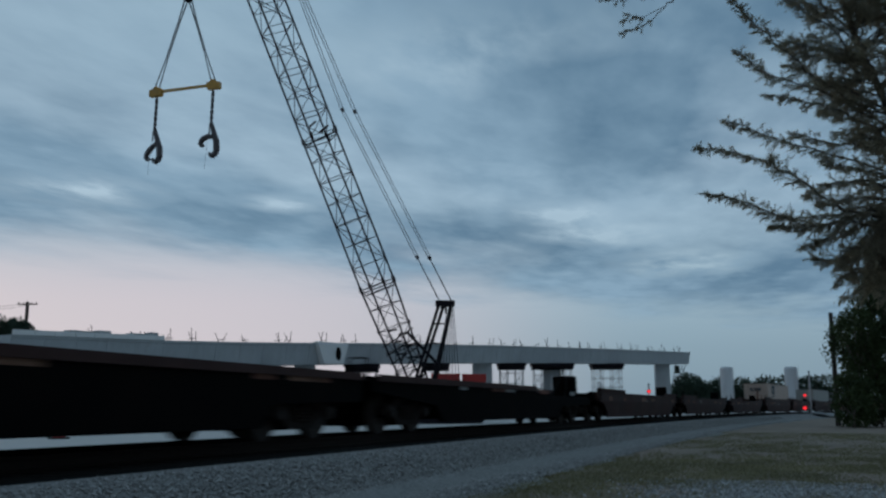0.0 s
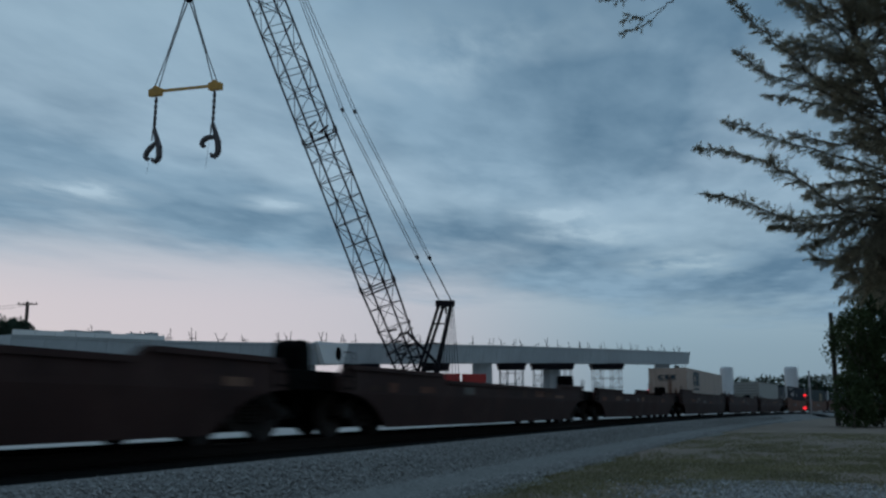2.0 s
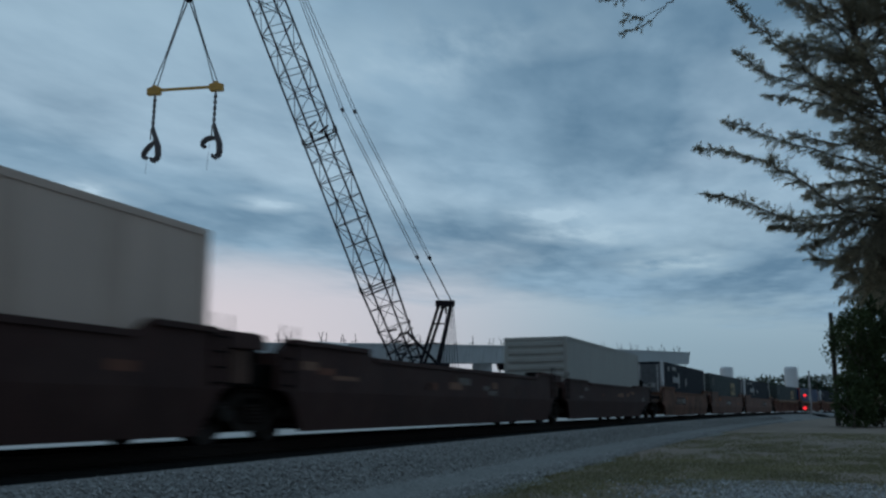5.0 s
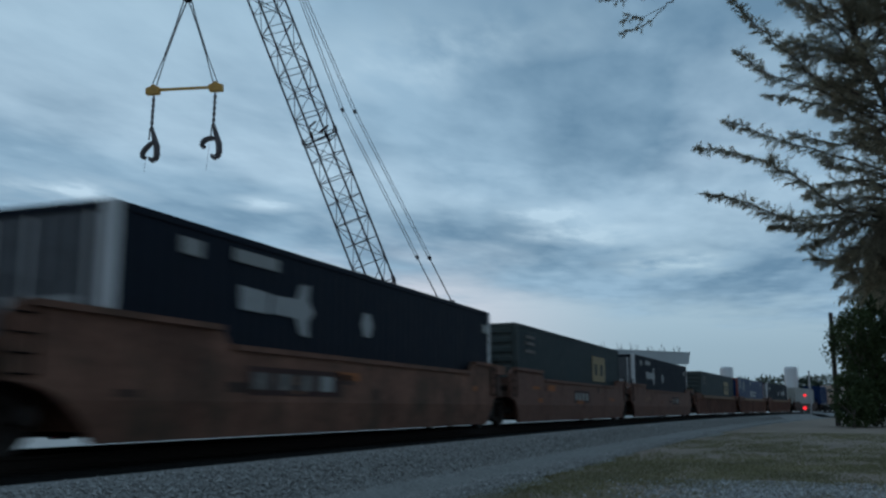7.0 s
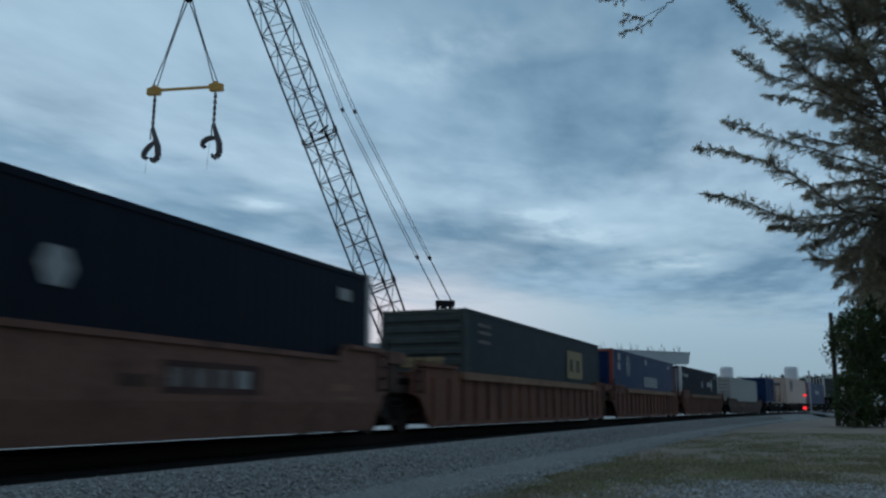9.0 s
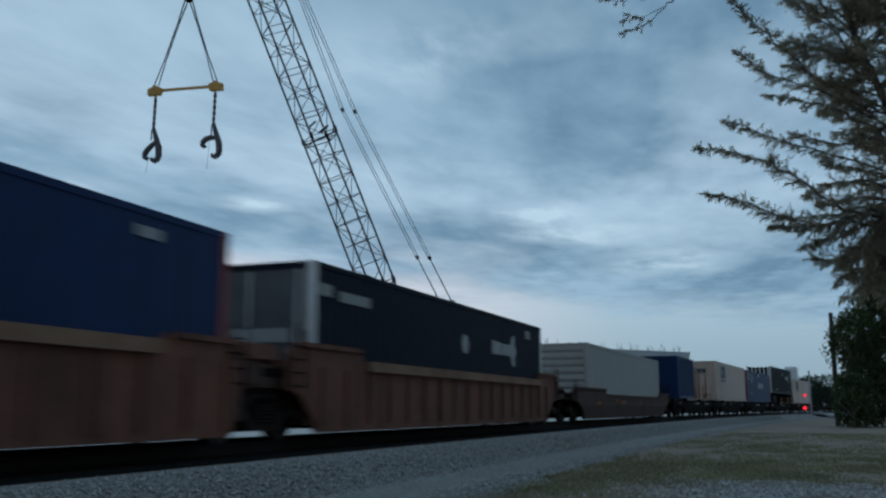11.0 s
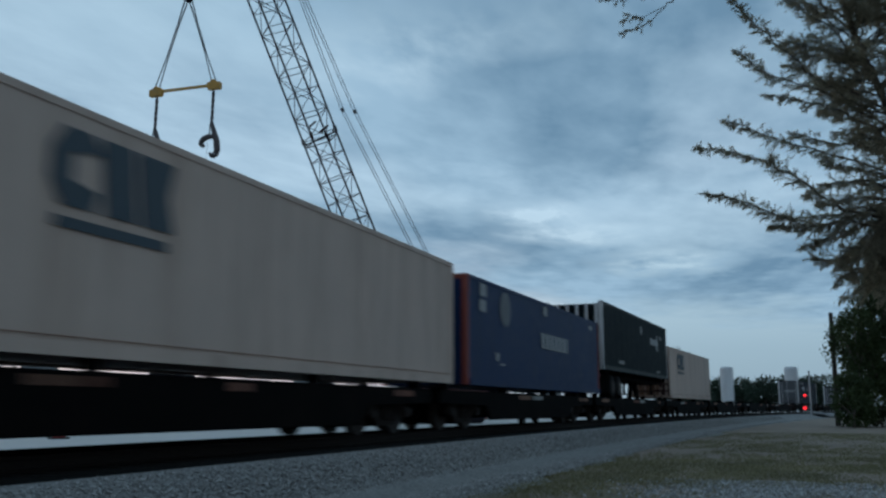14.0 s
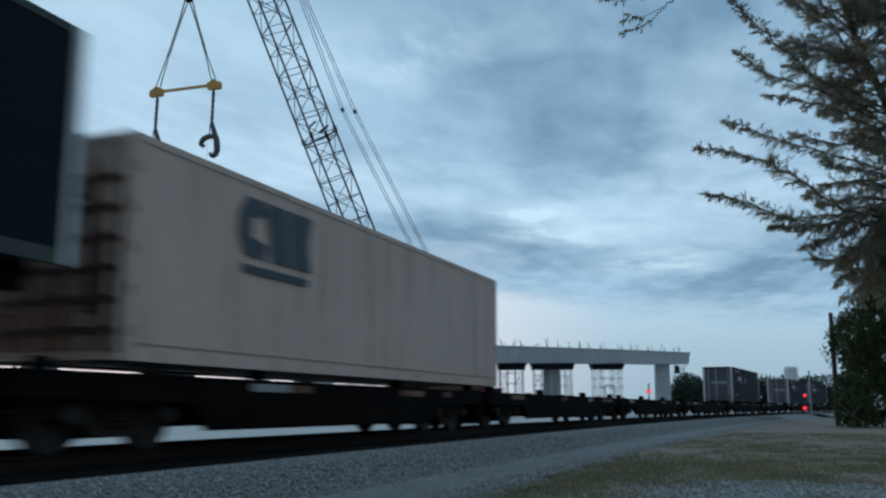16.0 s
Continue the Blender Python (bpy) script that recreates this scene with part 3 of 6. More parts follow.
def box_container(q0, q1, z0, height, material, post, end_style, label, name="shipping_container", pitch=0.3, depth=0.010, group="containers on the train", end_paint=None):
    end_paint = end_paint or material
    L = q1 - q0
    h, W = L / 2, 1.22
    c = ride(thing(name, label, "container", group=group), (q0 + q1) / 2)
    z1 = z0 + height
    boxp("core", c, material, -h + 0.06, h - 0.06, -W + 0.06, W - 0.06, z0 + 0.05, z1 - 0.06)
    for sy in (-1, 1):
        part("side_panel", corrugated(-h + 0.15, h - 0.15, z0 + 0.17, z1 - 0.1, sy * (W - 0.012), sy, pitch, depth), material, c)
        boxp("bottom_rail", c, material, -h + 0.15, h - 0.15, sy * W - 0.05, sy * W + 0.05 - 0.05 * (sy > 0) - 0.05 * (sy < 0), z0, z0 + 0.17)
        boxp("top_rail", c, material, -h + 0.15, h - 0.15, *sorted((sy * (W - 0.06), sy * (W + 0.004))), z1 - 0.1, z1)
        for sx in (-1, 1):
            boxp("corner_post", c, post, *sorted((sx * h, sx * (h - 0.155))), *sorted((sy * (W + 0.006), sy * (W - 0.15))), z0, z1 + 0.006, bevel=0.01)
    # ends
    for sx in (-1, 1):
        bm = bmesh.new()
        if end_style == "bars":
            zz = z0 + 0.2
            box_bm(bm, *sorted((sx * (h - 0.03), sx * (h - 0.065))), -W + 0.15, W - 0.15, z0 + 0.02, z1 - 0.03)
            part("end_panel", bm, end_paint, c)
            while zz < z1 - 0.25:
                bm = bmesh.new()
                prism_bm(bm, [(sx * (h - 0.029), zz), (sx * (h + 0.03), zz + 0.04), (sx * (h + 0.03), zz + 0.16), (sx * (h - 0.029), zz + 0.2)], -W + 0.16, W - 0.16)
                part("end_rib", bm, end_paint, c)
                zz += 0.29
        else:
            n = 8
            box_bm(bm, *sorted((sx * (h - 0.05), sx * (h - 0.065))), -W + 0.15, W - 0.15, z0 + 0.02, z1 - 0.03)
            part("end_panel", bm, end_paint, c)
            for k in range(n):
                y = -W + 0.2 + k * (2 * W - 0.4) / n
                boxp("end_rib", c, end_paint, *sorted((sx * (h - 0.049), sx * (h - 0.015))), y, y + 0.16, z0 + 0.15, z1 - 0.15)
        bm = bmesh.new()
        box_bm(bm, *sorted((sx * (h - 0.005), sx * (h - 0.06))), -W + 0.15, W - 0.15, z1 - 0.12, z1)
        part("end_header", bm, post if post is not M_POST else material, c)
    bm = bmesh.new()
    n = int(L / 1.2)
    for k in range(n):
        x = -h + 0.3 + k * (L - 0.6) / n
        box_bm(bm, x, x + 0.7, -W + 0.1, W - 0.1, z1 - 0.06, z1 - 0.02)
    part("roof", bm, material, c)
    return c


FACE_Y = -1.232


def round_decal(owner, x, z, r, material, name="roundel", n=20, bands=0, y=FACE_Y):
    if bands:
        for k in range(bands):
            a = -r + 2 * r * k / bands
            hw = math.sqrt(max(r * r - (a + r / bands * 0.5) ** 2, 0.001))
            plate("roundel_band", owner, x - hw, x + hw, z + a, z + a + 2 * r / bands * 0.55, FACE_Y, material)
        return
    bm = bmesh.new()
    prism_bm(bm, [(x + r * math.cos(k * math.tau / n), z + r * math.sin(k * math.tau / n)) for k in range(n)], y - 0.006, y)
    part(name, bm, material, owner)


def arrow_decal(owner, x, z, y=None):
    """A white bar that ends in a fork, with a gap in it."""
    sg, y = 1, FACE_Y if y is None else y
    bm = bmesh.new()
    out = [(0, -0.17), (0, 0.2), (0.85, 0.17), (0.85, -0.17)]
    prism_bm(bm, [(x + sg * a, z + b) for a, b in out], y - 0.006, y)
    out = [(0.93, -0.15), (0.93, 0.15), (1.7, 0.17), (1.85, 0.42), (2.15, 0.46), (2.12, 0.18), (2.32, 0.0), (2.12, -0.2), (2.15, -0.46), (1.85, -0.42), (1.7, -0.16)]
    prism_bm(bm, [(x + sg * a, z + b) for a, b in out], y - 0.006, y)
    part("arrow_mark", bm, M_DECAL, owner, "white painted arrow-shaped mark")


def black_container(q0, q1, z0, flip, shift=0.0):
    c = box_container(q0, q1, z0, 2.9, M_CON_BLACK, M_POST, "plain", "blue-black freight container with white corner posts and arrow mark", end_paint=M_DOOR)
    h = (q1 - q0) / 2
    sg = -1 if flip else 1
    arrow_decal(c, h - 5.2 if flip else -h + 2.9, z0 + 1.95)
    round_decal(c, -sg * (h - 7.4) + shift, z0 + 1.9, 0.27, M_DECAL, n=6)
    for a, z, l, g in ((13.0 if flip else 2.7, 2.25 if flip else 2.5, 1.3, 0.2), (1.4, 2.42, 0.5, 0.24), (14.6, 2.3, 0.5, 0.22), (1.4, 0.5, 0.7, 0.12)):
        xx = -sg * (h - a)
        plate("lettering_bar", c, min(xx, xx + sg * l), max(xx, xx + sg * l), z0 + z, z0 + z + g, FACE_Y, M_DECALDIM)
    for sx in (-1, 1):
        xe = sx * (h - 0.012)
        bm = bmesh.new()
        box_bm(bm, *sorted((xe, xe + sx * 0.012)), -0.75, 0.5, z0 + 1.45, z0 + 1.7)
        part("end_mark", bm, M_DECAL, c)
        bm = bmesh.new()
        for y in (0.1, 0.75, -0.9):
            rod_bm(bm, (sx * (h + 0.0), y, z0 + 0.1), (sx * (h + 0.0), y, z0 + 2.75), 0.022, 6)
        part("door_bar", bm, M_POST, c)
    return c


def mark_blocks(owner, x, z, w, g, y0=None, end=0):
    """The rail line's mark, as plain dark shapes: a broken ring, a slanted band and a barred block."""
    bm = bmesh.new()

    def put(out):
        if end:
            m_ = Matrix(((0, 1, 0, 0), (-1, 0, 0, 0), (0, 0, 1, 0), (0, 0, 0, 1)))
            prism_bm(bm, out, end, end + math.copysign(0.012, end), m_)
        else:
            prism_bm(bm, out, FACE_Y - 0.006, FACE_Y)
    put([(x, z + g * 0.3), (x + w * 0.09, z), (x + w * 0.33, z), (x + w * 0.36, z + g * 0.25), (x + w * 0.16, z + g * 0.34), (x + w * 0.16, z + g * 0.66), (x + w * 0.36, z + g * 0.78), (x + w * 0.3, z + g), (x + w * 0.09, z + g), (x, z + g * 0.7)])
    put([(x + w * 0.36, z + g), (x + w * 0.62, z + g), (x + w * 0.68, z), (x + w * 0.42, z)])
    put([(x + w * 0.66, z + g), (x + w, z + g), (x + w * 0.94, z + g * 0.5), (x + w, z), (x + w * 0.72, z)])
    put([(x + w * 0.05, z - g * 0.28), (x + w * 0.95, z - g * 0.28), (x + w * 0.95, z - g * 0.14), (x + w * 0.05, z - g * 0.14)])
    part("painted_mark", bm, M_NAVY, owner, "dark painted company mark")


def cream_container(q0, q1, z0, rusty):
    c = box_container(q0, q1, z0, 3.0 if z0 > 1 else 2.86, M_CON_WHITE, M_CON_WHITE, "plain", "cream-white freight container with rust streaks and dark mark", pitch=1.2, depth=0.004)
    h = (q1 - q0) / 2
    mark_blocks(c, -h + 2.5, z0 + 1.75, 2.3, 0.95)
    mark_blocks(c, -0.62, z0 + 2.12, 1.18, 0.3, end=-(h - 0.013))
    for k in range(rusty):
        rng = random.Random(k * 7 + rusty)
        y = rng.uniform(-1.0, 0.9)
        bm = bmesh.new()
        t = rng.uniform(0.04, 0.1)
        zt = rng.uniform(1.0, 2.6)
        prism_bm(bm, [(y, z0 + 0.16), (y + t * 2, z0 + 0.16), (y + t * 1.3, z0 + zt), (y + t * 0.7, z0 + zt)], -(h - 0.011), -(h + 0.002), Matrix(((0, 1, 0, 0), (1, 0, 0, 0), (0, 0, 1, 0), (0, 0, 0, 1))))
        part("rust_run", bm, M_RUSTY, c)
    if rusty > 8:
        # rusted ledges across the end, and a dark run by the corner
        turn = Matrix(((0, 1, 0, 0), (1, 0, 0, 0), (0, 0, 1, 0), (0, 0, 0, 1)))
        rng = random.Random(5)
        for k in range(6):
            bm = bmesh.new()
            z = z0 + 0.35 + 0.4 * k
            prism_bm(bm, [(-1.12, z), (0.9, z - 0.02), (0.95, z + 0.06), (-0.2, z + 0.1), (-1.1, z + 0.08)], -(h - 0.012), -(h + 0.02), turn)
            part("end_ledge", bm, M_RUST_DARK, c)
        for y, w_, za, zb in ((-0.92, 0.2, 0.15, 1.75), (-0.7, 0.12, 0.6, 2.7), (-0.15, 0.35, 0.15, 0.95), (0.4, 0.3, 0.15, 1.2), (-1.16, 0.1, 0.1, 2.5)):
            bm = bmesh.new()
            prism_bm(bm, [(y, z0 + za), (y + w_, z0 + za), (y + w_ * 0.9, z0 + za + (zb - za) * 0.5), (y + w_ * 0.6, z0 + zb), (y + w_ * 0.25, z0 + zb - 0.1), (y + 0.02, z0 + za + (zb - za) * 0.6)], -(h - 0.01), -(h + 0.006 + 0.002 * rng.random()), turn)
            part("rust_run", bm, M_RUST_DARK if w_ < 0.25 else M_RUSTY, c)
    for k in range(0, 9, 2):
        plate("rust_run", c, -h + 0.05, -h + 0.12, z0 + 0.3 + 0.27 * k, z0 + 0.3 + 0.27 * k + (0.1 if k % 2 else 0.16), FACE_Y - 0.003, M_RUSTY, th=0.004)
    plate("seam", c, -h + 0.2, h - 0.2, z0 + 0.22, z0 + 0.235, FACE_Y, M_RUSTY)
    return c


def green_container(q0, q1, z0):
    c = box_container(q0, q1, z0, 2.85, M_CON_GREEN, M_GREENPOST, "bars", "dark green freight container with ribbed end and yellow panel", end_paint=M_GREENPOST)
    h = (q1 - q0) / 2
    plate("yellow_panel", c, h - 5.3, h - 3.0, z0 + 1.35, z0 + 2.35, FACE_Y, M_YELLOW)
    for a, b in ((h - 4.9, h - 4.5), (h - 3.9, h - 3.5)):
        plate("lettering_bar", c, a, b, z0 + 1.6, z0 + 2.05, FACE_Y - 0.007, M_CON_GREEN)
    for z in (2.0, 2.25, 2.45):
        plate("lettering_bar", c, -h + 0.9, -h + 1.9, z0 + z, z0 + z + 0.09, FACE_Y, M_GRAFF)
    bm = bmesh.new()
    box_bm(bm, -(h + 0.03), -(h - 0.02), -0.6, 0.6, z0 + 1.35, z0 + 1.6)
    part("yellow_panel", bm, M_YELLOW, c)
    return c


def blue_container(q0, q1, z0):
    c = box_container(q0, q1, z0, 2.9, M_CON_BLUE, M_REDPOST, "plain", "blue freight container with red corner posts and white marks", depth=0.007)
    h = (q1 - q0) / 2
    for a, l, z, g in ((1.0, 0.52, 2.42, 0.34), (0.95, 0.55, 2.0, 0.32), (7.3, 0.45, 2.45, 0.3), (7.0, 3.5, 1.35, 0.5), (2.3, 0.3, 0.72, 0.22), (2.7, 0.4, 0.6, 0.06), (14.0, 0.5, 2.5, 0.15)):
        plate("lettering_bar", c, -h + a, -h + a + l, z0 + z, z0 + z + g, FACE_Y, M_DECAL)
    for k in range(6):
        x = -h + 7.45 + 0.55 * k
        plate("lettering_gap", c, x, x + 0.1, z0 + 1.4, z0 + 1.82, FACE_Y - 0.007, M_CON_BLUE)
    round_decal(c, -h + 3.2, z0 + 2.25, 0.5, M_DECAL, bands=14)
    return c


def trailer(q0, q1, z0, label):
    h = (q1 - q0) / 2
    t = ride(thing("semi_trailer", label, "trailer"), (q0 + q1) / 2)
    W, zb, zt = 1.25, z0 + 1.2, z0 + 4.10
    boxp("body", t, M_TRAILER, -h + 0.35, h - 0.08, -W + 0.05, W - 0.05, zb + 0.1, zt - 0.2)
    for sy in (-1, 1):
        part("side_panel", corrugated(-h + 0.3, h - 0.1, zb + 0.18, zt - 0.1, sy * W, sy, 1.2, 0.004), M_TRAILER, t)
        boxp("bottom_rail", t, M_GREENPOST, -h, h, *sorted((sy * (W - 0.06), sy * (W + 0.015))), zb, zb + 0.18)
        boxp("top_rail", t, M_GREENPOST, -h, h, *sorted((sy * (W - 0.06), sy * (W + 0.01))), zt - 0.1, zt)
        for sx in (-1, 1):
            boxp("corner_post", t, M_POST, *sorted((sx * h, sx * (h - 0.12))), *sorted((sy * (W - 0.15), sy * (W + 0.016))), zb, zt)
    bm = bmesh.new()
    for k in range(8):
        z = zb + 0.25 + k * 0.34
        box_bm(bm, -h + 0.1, -h + 0.16, -W + 0.12, W - 0.12, z, z + 0.16)
    part("end_slats", bm, M_TRAILER, t, "ribbed dark front end")
    for k in range(6):
        y = -W + 0.2 + k * 0.42
        boxp("end_stake", t, M_POST, -h + 0.02, -h + 0.09, y, y + 0.12, zb + 1.9, zt - 0.1)
    for y in (-0.75, 0.75):
        rodp("landing_leg", t, M_DARK, (h - 2.5, y, z0 + 0.35), (h - 2.5, y, zb), 0.07)
        boxp("landing_foot", t, M_DARK, h - 2.68, h - 2.32, y - 0.14, y + 0.14, z0 + 0.29, z0 + 0.36)
    # the wagon's folding hitch under the king pin
    for y in (-0.45, 0.45):
        bm = bmesh.new()
        prism_bm(bm, [(0.75, z0), (1.25, z0), (1.75, zb - 0.3), (2.15, zb - 0.3), (2.75, z0), (3.2, z0), (2.45, zb - 0.1), (1.45, zb - 0.1)], y - 0.09, y + 0.09)
        part("hitch_leg", bm, M_DARK, t, bevel=0.015)
    boxp("hitch_plate", t, M_DARK, 1.35, 2.6, -0.55, 0.55, zb - 0.25, zb - 0.06)
    boxp("frame", t, M_DARK, -h + 0.3, h - 0.3, -0.9, 0.9, zb - 0.3, zb - 0.004)
    for k in range(12):
        x = -h + 0.6 + k * (2 * h - 1.2) / 11
        boxp("cross_member", t, M_DARK, x - 0.05, x + 0.05, -W + 0.06, -0.904, zb - 0.2, zb - 0.004)
    boxp("suspension", t, M_DARK, -h + 1.6, -h + 4.6, -0.72, 0.72, z0 + 0.62, zb - 0.06)
    boxp("mud_flap", t, M_BLACK, -h + 1.5, -h + 1.53, -1.15, 1.15, z0 + 0.25, zb)
    for x in (-h + 2.45, -h + 3.75):
        for y in (-0.95, -0.62, 0.62, 0.95):
            bm = bmesh.new()
            rod_bm(bm, (x, y - 0.13, z0 + 0.5), (x, y + 0.13, z0 + 0.5), 0.5, 18)
            part("tyre", bm, M_BLACK, t, bevel=0.04)
        boxp("axle_beam", t, M_DARK, x - 0.08, x + 0.08, -0.9, 0.9, z0 + 0.42, z0 + 0.58)
        bm = bmesh.new()
        rod_bm(bm, (x, -1.10, z0 + 0.5), (x, -1.06, z0 + 0.5), 0.26, 14)
        part("rim", bm, M_WHEEL, t)
    arrow_decal(t, h - 5.0, zb + 1.85, -W - 0.012)
    round_decal(t, h - 7.4, zb + 2.25, 0.25, M_DECALDIM, n=6, y=-W - 0.012)
    plate("lettering_bar", t, h - 2.2, h - 1.7, zb + 2.1, zb + 2.3, -W - 0.012, M_DECALDIM)
    plate("lettering_bar", t, h - 3.4, h - 2.5, zb + 0.25, zb + 0.36, -W - 0.016, M_DECALDIM)
    plate("lettering_bar", t, -h + 3.0, -h + 4.2, zb + 0.35, zb + 0.5, -W - 0.012, M_DECALDIM)
    return t


LAB_D = "empty maroon-black well wagon with weathered sides"
LAB_O = "rust-orange well wagon carrying one container"
LAB_R = "rust-brown well wagon with ribbed sides"
OWN_A, OWN_B = (0.4, 2.7), (1.4, 3.45)          # ends over a bogie of their own
ARCH_A, ARCH_B = (0.15, 1.15), (1.2, 1.8)       # ends over a bogie shared with the next wagon
WELLS = [(-230.2, -208.7, 1.14, 0.13, M_WELL_DARK, False, (OWN_A, OWN_B), (5.1, 3.7), LAB_D), (-208.7, -187.2, 1.14, 0.13, M_WELL_DARK, False, (OWN_A, OWN_B), (5.1, 3.7), LAB_D), (-187.2, -165.7, 1.14, 0.13, M_WELL_DARK, False, (OWN_A, OWN_B), (5.1, 3.7), LAB_D),
         (-165.7, -144.6, 1.46, 0.16, M_WELL_DARK, False, (OWN_A, ARCH_B), (4.2, 1.9), LAB_D), (-144.6, -125.6, 1.46, 0.14, M_WELL_DARK, False, (ARCH_A, ARCH_B), (3.3, 1.9), LAB_D), (-125.6, -107.9, 1.46, 0.06, M_WELL_DARK, False, (ARCH_A, (0.6, 3.2)), (3.3, 4.5), LAB_D),
         (-107.9, -87.3, 1.42, 0.24, M_WELL_OLD, False, ((2.3, 3.9), ARCH_B), (4.0, 1.9), LAB_O), (-87.3, -69.1, 1.42, 0.24, M_WELL_RUST, False, (ARCH_A, ARCH_B), (3.3, 1.9), LAB_O), (-69.1, -49.5, 1.42, 0.22, M_WELL_RUST, False, (ARCH_A, ARCH_B), (3.4, 1.9), LAB_O),
         (-49.5, -28.4, 1.34, 0.14, M_WELL_RIB, True, (ARCH_A, (1.1, 1.5)), (2.6, 1.9), LAB_R), (-28.4, -9.5, 1.34, 0.14, M_WELL_RIB, True, (ARCH_A, (1.1, 1.5)), (2.6, 1.9), LAB_R), (-9.5, 9.9, 1.34, 0.24, M_WELL_RIB, True, (ARCH_A, (1.5, 2.95)), (2.6, 2.2), LAB_R),
         (9.9, 33.2, 1.06, 0.2, M_WELL_BROWN, False, ((0.7, 2.6), (1.4, 3.3)), (5.2, 3.0), LAB_O)]
NAMED = {6: -3.3, 7: -1.55, 8: 1.3}
for i, wv in enumerate(WELLS):
    w = well_wagon(*wv, seed=i + 2)
    if i in NAMED:
        x, step = NAMED[i], 0.72 if i == 6 else 0.54
        plate("name_board", w, x, x + 4 * step + 0.22, 0.68, 1.12, -1.402, M_WELL_DARK, "dark brown name board with pale bars", th=0.003)
        for k in range(4):
            plate("lettering_bar", w, x + 0.14 + step * k, x + step * (k + 0.86), 0.77, 1.03, -1.406, M_DECALDIM if k == 3 or i == 7 else M_GRAFF, th=0.003)
for a, b, low, cut in ((-272, -250.3, 0.3, 3.6), (-250.3, -230.3, 8.0, 4.7)):
    flat_wagon(a, b, "empty dark steel flat wagon with raised deck", int(-a), 0.2, low, cut)
FLATS = [33.4, 49.5, 66.3, 83.0, 99.7, 116.2, 134, 152, 171.5, 192.0, 210.5, 230.4, 249.5, 268]
for i, (a, b) in enumerate(zip(FLATS, FLATS[1:])):
    flat_wagon(a, b, "low dark steel flat wagon" if b > 120 else "low dark steel flat wagon under a container", 50 + i)

cream_container(-161.85, -146.2, 0.2, 4)
box_container(-124.3, -110.7, 0.2, 2.88, M_CON_GREY, M_CON_GREY, "bars", "light grey freight container with ribbed end")
black_container(-103.8, -88.5, 0.2, False)
green_container(-86.0, -70.75, 0.2)
black_container(-67.25, -51.2, 0.2, False, 0.05)
green_container(-45.5, -29.8, 0.2)
blue_container(-27.1, -10.95, 0.2)
black_container(-8.3, 7.0, 0.2, True)
box_container(13.55, 29.6, 0.2, 2.85, M_CON_GREY, M_CON_GREY, "bars", "light grey freight container with ribbed end", depth=0.02)
box_container(35.6, 41.7, 1.08, 2.59, M_CON_BLUE, M_CON_BLUE, "plain", "short blue corrugated freight container", pitch=0.28, depth=0.036)
cream_container(51.55, 67.6, 1.08, 6)
blue_container(68.6, 84.3, 1.08)
trailer(85.0, 100.8, 0.92, "dark green road trailer with white posts on a flat wagon")
cream_container(101.8, 117.4, 1.08, 9)
black_container(175.2, 191.4, 1.08, False)
black_container(213.3, 229.6, 1.08, False)
black_container(231.4, 247.4, 1.08, False)

# ---------------------------------------------------------------- drifting cloud layer
BANKS = ((838, 105, 300, 330), (805, -52, 260, 260), (2374, 217, 420, 240))


